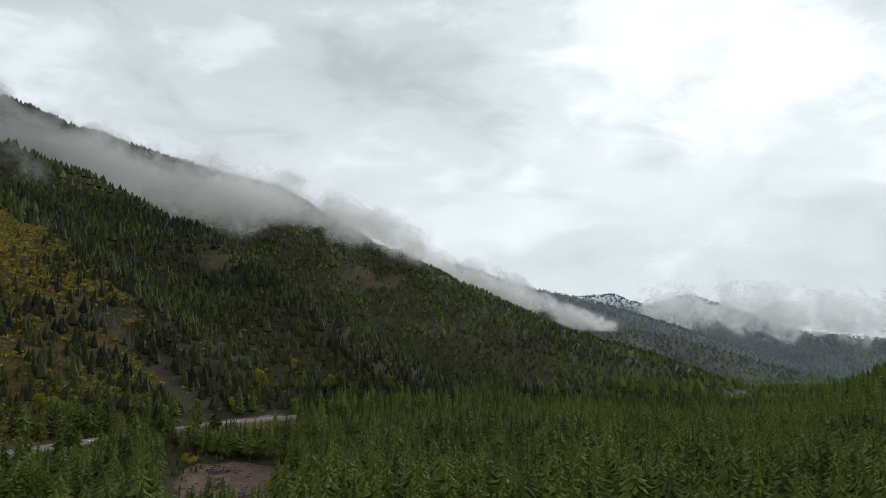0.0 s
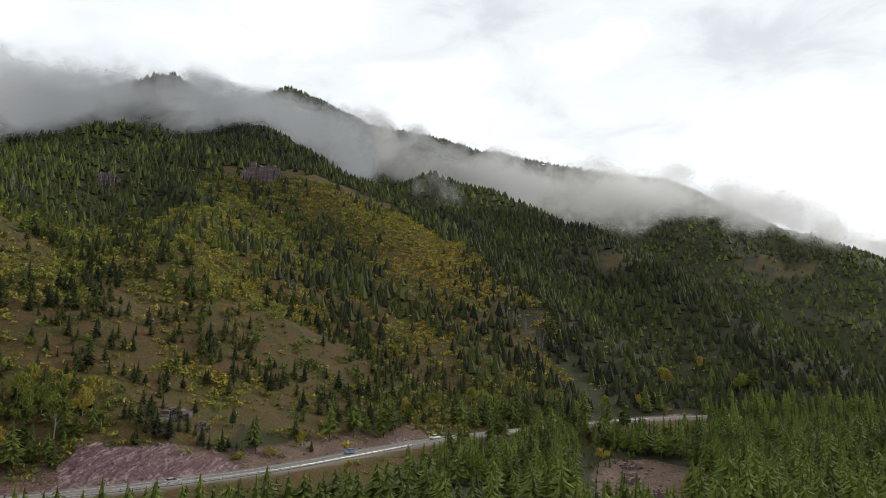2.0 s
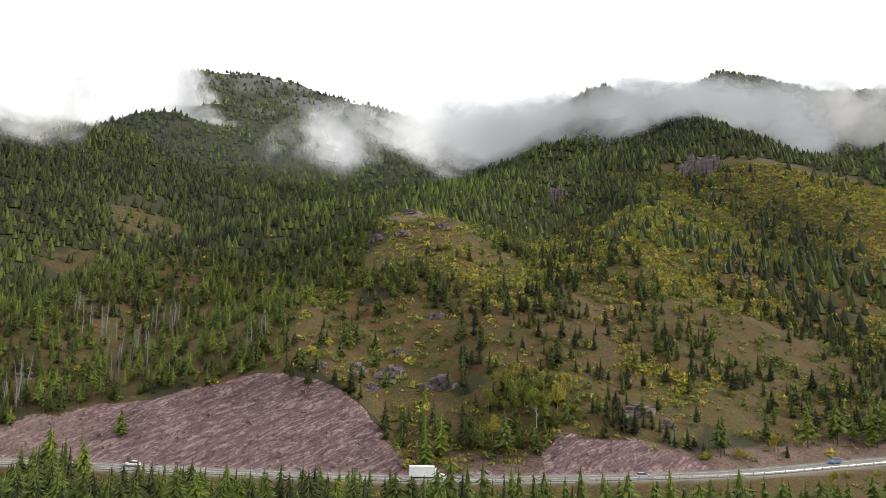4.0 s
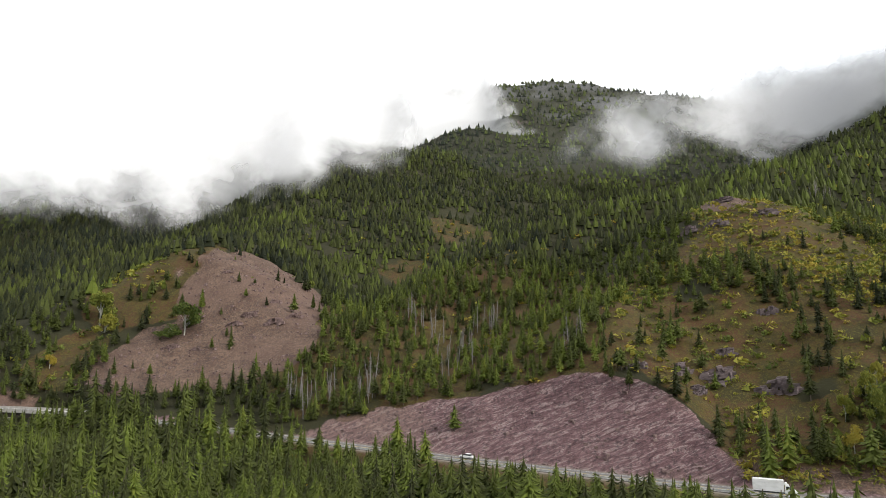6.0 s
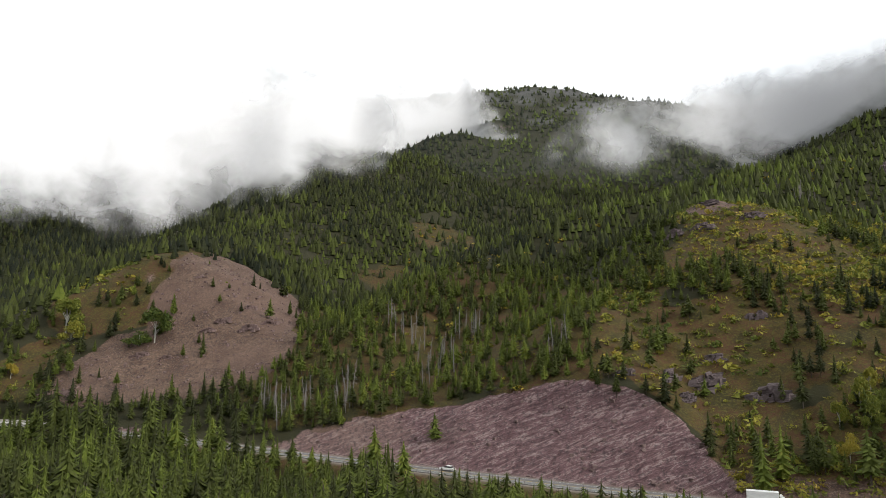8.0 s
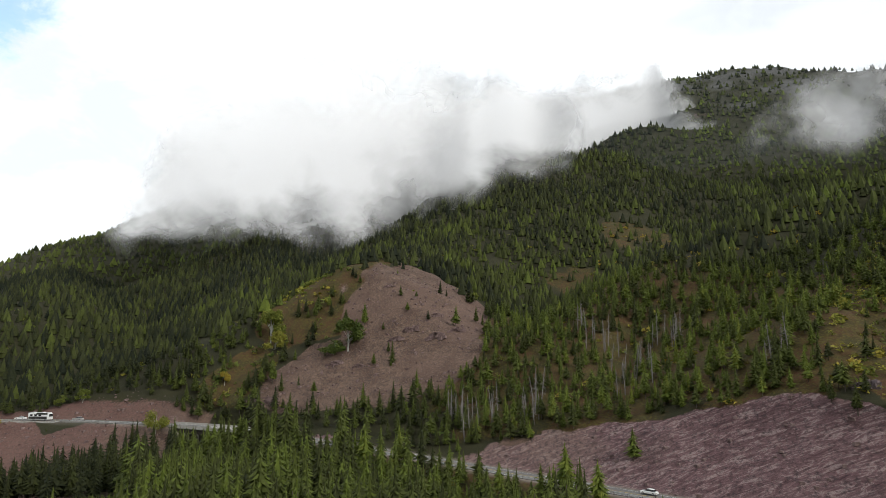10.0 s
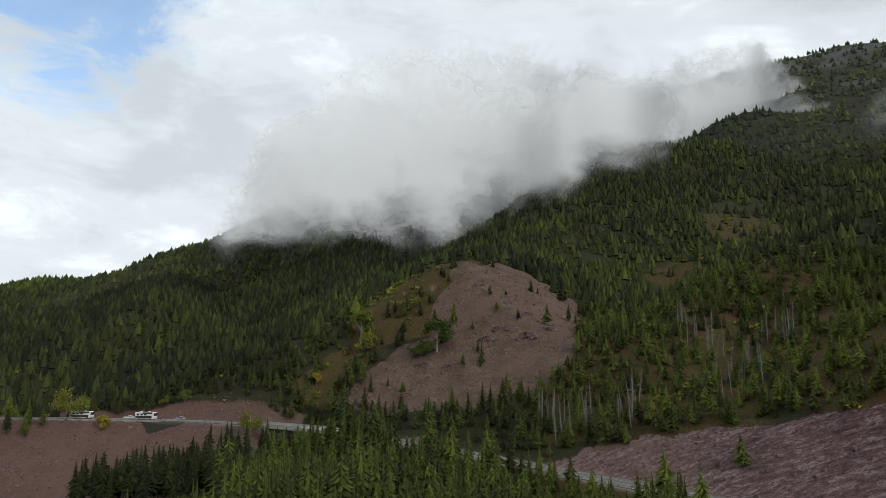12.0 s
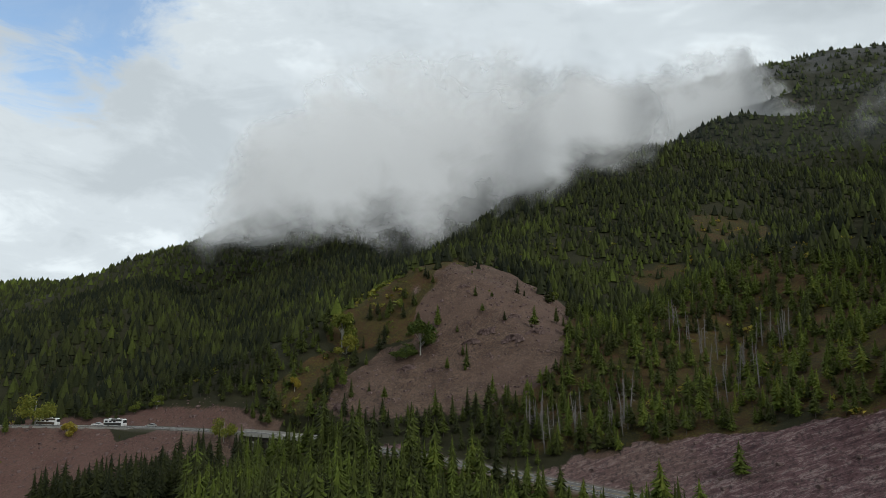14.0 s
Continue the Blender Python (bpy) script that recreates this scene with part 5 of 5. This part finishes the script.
def downhill(x, y):
    e = 4.0
    zx = land(np.array([x - e, x + e]), np.array([y, y]))[0]
    zy = land(np.array([x, x]), np.array([y - e, y + e]))[0]
    return (zx[0] - zx[1]) / (2 * e), (zy[0] - zy[1]) / (2 * e)


OUTCROPS = [(-349, 90, 10.6, 5.3), (-344, 102, 11.7, 5.3), (-247, 70, 14.3, 7.0), (-238, 85, 13.8, 6.0), (-472, 268, 20, 10), (-456, 395, 40, 15), (-201, 143, 14.8, 5.0), (-257, 207, 5.4, 3.4),
            (-225, 191, 5.4, 2.9), (-301, 289, 9.3, 3.7), (-346, 126, 14.2, 4.1), (-245, 58, 10.0, 4.2), (-242, 43, 7.7, 3.1), (-271, 96, 7.9, 4.2), (-377, 115, 14.2, 3.6), (-197, 152, 7.5, 3.7),
            (-258, 76, 9, 4), (-240, 62, 8, 3.5)]
RED_OUTCROPS = [(-331, -120, 9, 3.5), (-327, -107, 10, 4), (-326, -126, 9, 3), (-310, -148, 8.7, 2.6), (-309, -136, 6.4, 2.2), (-334, -99, 8.1, 2.8), (-283, -163, 8.7, 3.3), (-282, -173, 5.7, 3),
                (-106, 300, 13, 5), (-92, 290, 10, 4), (-112, 318, 12, 5), (-345, -112, 7, 2.5), (-356, -142, 6, 2)]
rock_rng = np.random.RandomState(23)
for spots, mat, what in ((OUTCROPS, STONE, "weathered grey-purple rock outcrop on the grassy slope"), (RED_OUTCROPS, RED_STONE, "broken reddish rock outcrop in the scree")):
    for x, y, long, high in spots:
        gx_, gy_ = downhill(x, y)
        ob = new("rock_outcrop", None)
        for v, f in outcrop(rock_rng, long, high, 36 if long > 15 else 34, long > 15 and high > 9):
            part("slab", v, f, mat, ob)
        z = float(land(np.array([x]), np.array([y]))[0][0])
        ob.matrix_basis = pose(x, y, z - 0.3, 0, 0, math.degrees(math.atan2(gy_, gx_)) + 90)
        tagged(ob, what if long < 30 else "tall columned cliff of grey-purple rock below the crest", "rock", "rock outcrops")


# loose stones over the scree and at the foot of the cuts
stone_rng = np.random.RandomState(31)
sx, sy = scatter(1.5, 120, 430)
sz, srock, sside, sdist = land(sx, sy)
share = 0.22 * patch(SCREE, sx, sy) + 0.16 * smooth(0.3, 0.8, srock) + 0.12 * ((sside < 0) & (sdist > 7.5) & (sdist < 10)) * (srock > 0.02)
pick = stone_rng.rand(len(sx)) < share * (sdist > 7)
cube = np.array([(a, b, c) for c in (-0.5, 0.5) for b in (-0.5, 0.5) for a in (-0.5, 0.5)], float)
cube_f = np.array([(0, 1, 3), (0, 3, 2), (4, 6, 7), (4, 7, 5), (0, 4, 5), (0, 5, 1), (2, 3, 7), (2, 7, 6), (0, 2, 6), (0, 6, 4), (1, 5, 7), (1, 7, 3)])
STONES = [(cube + (stone_rng.rand(8, 3) - 0.5) * 0.45, cube_f, np.zeros(12, int)) for _ in range(6)]
sp = np.stack([sx, sy, sz + 0.05], 1)[pick]
big = 0.3 + 1.1 * stone_rng.rand(len(sp)) ** 3
sown("loose_stones", sp, big * 0.7, big, np.zeros(len(sp)), STONES, [RED_STONE], "loose reddish stones scattered over scree and cut rock", "stones")
# ---------------------------------------------------------------- single trees that stand out
def ground_at(x, y):
    return float(land(np.array([float(x)]), np.array([float(y)]))[0][0])


CONIFERS = [(-357, -159, 5.2), (-365, -174, 4.4), (-353, -126, 4), (-341, -126, 5.6), (-374, -145, 3), (-373, -117, 4.2), (-319, -126, 5.4), (-310, -129, 6.2), (-310, -121, 3.4), (-289, -146, 6.8),
            (-334, -145, 12), (-334, -155, 9.5), (-316, -156, 2.6), (-331, -134, 4.5), (-396, -117, 4.5), (-346, -177, 7.2), (-352, -95, 9), (-365, -92, 8), (-205, 69, 12.2), (-206, 83, 11.5),
            (-235, 39, 8.9), (-239, 34, 7.9), (-182, 186, 5.1), (-206, 88, 8.8), (-225, 68, 5.2), (-322, 110, 6.7), (-198, 164, 8.4)]
CONIFERS_TOO = [(-232, -299, 12), (-237, -305, 14), (-230, -308, 13), (-241, -311, 15), (-235, -316, 14), (-244, -319, 13), (-227, -314, 11), (-239, -298, 10), (-243, 212, 12), (-234, 186, 9), (-234, 177, 12), (-201, 99, 12.2), (-202, 128, 8.1), (-296, -170, 12), (-293, -174, 10), (-299, -176, 13), (-291, -179, 9), (-345, -170, 8), (-340, -175, 9)]
for x, y, h in CONIFERS + CONIFERS_TOO:
    crown, trunk = fir_models[(x * 7 + y) % len(fir_models)]
    tree = tagged(new("conifer", None), "lone dark conifer standing on open scree" if y < -90 else "dark conifer standing on the open slope", "tree", "lone conifers on open slopes")
    w = h * (1.25 if h < 7 else 1.05)
    tree.matrix_basis = pose(x, y, ground_at(x, y) - 0.1, 0, 0, (x * 37) % 360) @ Matrix.Diagonal((w, w, h, 1))
    new("crown", crown).parent = tree
    new("trunk", trunk).parent = tree

ASPEN_BARK = noise_material("pale_aspen_bark", (0.22, 0.21, 0.18), (0.5, 0.49, 0.44), 1.5, 0.8)
leaf_rng = np.random.RandomState(41)


def broadleaf(r, lobes, wide):
    """A leafy tree one unit high and its limbs: many small tufts in uneven lobes."""
    tufts, limbs = [], []
    for _ in range(lobes):
        a, f = r.rand() * 6.28, r.rand()
        c = np.array([math.cos(a) * wide * 0.33 * (1.1 - 0.6 * f), math.sin(a) * wide * 0.33 * (1.1 - 0.6 * f), 0.34 + 0.48 * f])
        size = np.array([0.2 * wide, 0.2 * wide, 0.15]) * (0.7 + 0.6 * r.rand())
        for _ in range(300):
            d = r.randn(3)
            d /= np.linalg.norm(d)
            p = c + d * size * (0.3 + 0.75 * r.rand())
            tufts.append((p + r.randn(3, 3) * 0.027, [(0, 1, 2)], 0))
        v, f2 = stem(1.0, 0.012, 0.004, 4)
        root = np.array([0, 0, 0.18 + 0.25 * f])
        limbs.append((root + v[:, 2:3] * (c - root) + v * [1, 1, 0], f2, 0))
    return joined(tufts), joined(limbs)


BROADLEAF = []
for k in range(5):
    (v, f, _), (lv, lf, _) = broadleaf(leaf_rng, 9, 0.75 + 0.1 * k)
    crown, limb, trunk = (bpy.data.meshes.new(n) for n in ("crown", "limb", "trunk"))
    crown.from_pydata(v.tolist(), [], f.tolist())
    crown.materials.append(LEAVES)
    limb.from_pydata(lv.tolist(), [], lf.tolist())
    limb.materials.append(ASPEN_BARK)
    sv, sf = stem(0.75, 0.02, 0.008, 6, 0.02)
    trunk.from_pydata(sv.tolist(), [], sf.tolist())
    trunk.materials.append(ASPEN_BARK)
    BROADLEAF.append((crown, limb, trunk))


def tinted(me, tone):
    """A copy of a crown whose leaves have that tone: 0 green, 1 yellow."""
    copy = me.copy()
    add_values(copy, "tone", np.full(len(copy.vertices), tone))
    return copy


CROWNS = {(k, t): tinted(BROADLEAF[k][0], 0.1 + 0.3 * t) for k in range(5) for t in range(3)}
# x, y, height, spread, 0 green to 2 yellow
ASPENS = [(-326, -191, 19, 19, 1), (-319, -146, 17, 18, 0), (-322, -186, 12, 14, 1), (-317, -152, 9, 12, 0), (-249, -294, 14.9, 13.4, 1), (-247, -270, 8.2, 9.2, 2), (-294, -193, 7.2, 6.2, 2), (-278, -255, 6.4, 7, 1), (-275, -265, 5.5, 5.5, 1),
          (-252, -192, 9.7, 7.8, 1), (-386, -106, 6.7, 7, 1), (-205, 107, 14, 11, 1), (-213, 102, 11.2, 7.4, 1), (-209, 117, 9.4, 6.7, 2), (-215, 108, 10, 6.7, 1), (-202, 119, 6.5, 5.4, 1), (-218, 96, 9, 6, 1), (-222, 104, 10, 6.5, 1), (-208, 93, 8, 5.5, 2), (-220, 114, 9, 6, 1), (-227, 110, 8.5, 5.6, 2), (-212, 86, 7, 5, 1), (-216, 124, 8, 6, 2)]
ASPENS_TOO = [(-118, 352, 8, 6, 2), (-131, 341, 7, 6, 1), (-139, 357, 9, 6, 1), (-112, 372, 9, 7, 1), (-72, 285, 8, 7, 2), (-103, 385, 11, 7, 1), (-126, 318, 6, 6, 2), (-90, 335, 9, 7, 1), (-148, 330, 8, 6, 1), (-83, 318, 7, 6, 2), (-182, 153, 3.2, 4.5, 2), (-182, 167, 3.9, 3.6, 2), (-208, 65, 2.7, 4.1, 2), (-141, 470, 16, 13, 2), (-129, 512, 10.6, 5.7, 2), (-101, 498, 15, 11, 1), (-195, 329, 10, 9, 2), (-199, 321, 11, 9, 2),
              (-156, 403, 11, 7, 1), (-163, 374, 9, 5.9, 2), (-60, 261, 10, 9, 2), (-84, 304, 6.2, 5.7, 2), (-95, 511, 14, 12, 1), (-62, 540, 14, 11, 1), (-125, 343, 6, 5.4, 2), (-36, 505, 15, 12, 1), (-105, 346, 10, 8, 1)]
# young aspens along both sides of the northern road
ASPENS_ROAD = []
for p in ROAD[ROAD[:, 1] > 175][:75:2]:
    for side in (-1, 1):
        if leaf_rng.rand() < 0.8:
            h = 4.5 + 5.5 * leaf_rng.rand()
            ASPENS_ROAD.append((p[0] + side * (13 + 32 * leaf_rng.rand()), p[1] + 8 * leaf_rng.randn(), h, h * (0.6 + 0.25 * leaf_rng.rand()), int(leaf_rng.randint(1, 3))))
ASPENS_ROAD = [a for a in ASPENS_ROAD if a[1] < 520]
for n, (x, y, h, w, t) in enumerate(ASPENS + ASPENS_TOO + ASPENS_ROAD):
    k = n % 5
    tree = tagged(new("aspen", None), ("green broadleaf tree with a rounded crown on the slope", "yellow-green aspen with pale trunk beside dark conifers", "golden yellow autumn aspen with pale trunk")[t], "tree", "autumn aspens")
    tree.matrix_basis = pose(x, y, ground_at(x, y) - 0.1 - (0.2 * h if w > 1.1 * h else 0), 0, 0, (n * 67) % 360) @ Matrix.Diagonal((w, w, h, 1))
    for name, me in (("crown", CROWNS[k, t]), ("limb", BROADLEAF[k][1]), ("trunk", BROADLEAF[k][2])):
        new(name, me).parent = tree


# ---------------------------------------------------------------- dead trees
def snag(r):
    v, f = stem(1.0, 0.014, 0.003, 5, 0.02 * r.randn())
    twigs = []
    for _ in range(34):
        z, a = 0.25 + 0.68 * r.rand(), r.rand() * 6.28
        q = 0.10 * (1.1 - z) + 0.02
        e = np.array([math.cos(a) * q, math.sin(a) * q, z - 0.05 * r.rand() - 0.02])
        s = 0.0045
        twigs.append((np.array([(0, 0, z + s), (s * math.sin(a), -s * math.cos(a), z - s), (-s * math.sin(a), s * math.cos(a), z - s), e]), [(0, 1, 3), (1, 2, 3), (2, 0, 3)], 0))
    return (v, f), joined(twigs)


snag_rng = np.random.RandomState(51)
SNAG_SHAPES = [snag(snag_rng) for _ in range(5)]
SNAGS = []
for (v, f), (tv, tf, _) in SNAG_SHAPES:
    a, b = bpy.data.meshes.new("trunk"), bpy.data.meshes.new("branchwork")
    a.from_pydata(v.tolist(), [], f.tolist())
    b.from_pydata(tv.tolist(), [], tf.tolist())
    a.materials.append(GREY_WOOD)
    b.materials.append(GREY_WOOD)
    SNAGS.append((a, b))
DEAD = [(-268, -51), (-268, -54), (-270, -66), (-272, -78), (-274, -82), (-298, -23), (-279, -18), (-302, -17), (-262, 23), (-323, -36), (-317, -5), (-320, -32), (-336, -43), (-323, -9), (-278, -50),
        (-267, -73), (-239, 420), (-233, 423), (-228, 423), (-284, 545), (-217, 426), (-209, 427), (-241, 436), (-204, 461), (-437, 192), (-435, 195), (-439, 189)]
for n, (x, y) in enumerate(DEAD):
    for i in range(4 if n < 16 else 3):
        px_, py_ = x + 3.2 * snag_rng.randn() * (i > 0), y + 3.2 * snag_rng.randn() * (i > 0)
        h = 9 + 5 * snag_rng.rand()
        tree = tagged(new("dead_tree", None), "bare grey dead conifer among living trees", "tree", "dead trees")
        tree.matrix_basis = pose(px_, py_, ground_at(px_, py_) - 0.2, 3 * snag_rng.randn(), 3 * snag_rng.randn(), 360 * snag_rng.rand()) @ Matrix.Diagonal((h * 1.3, h * 1.3, h, 1))
        for name, me in zip(("trunk", "branchwork"), SNAGS[n % 5]):
            piece = new(name, me)
            piece.parent = tree
            if name == "branchwork":
                tagged(piece, kind="stuff")
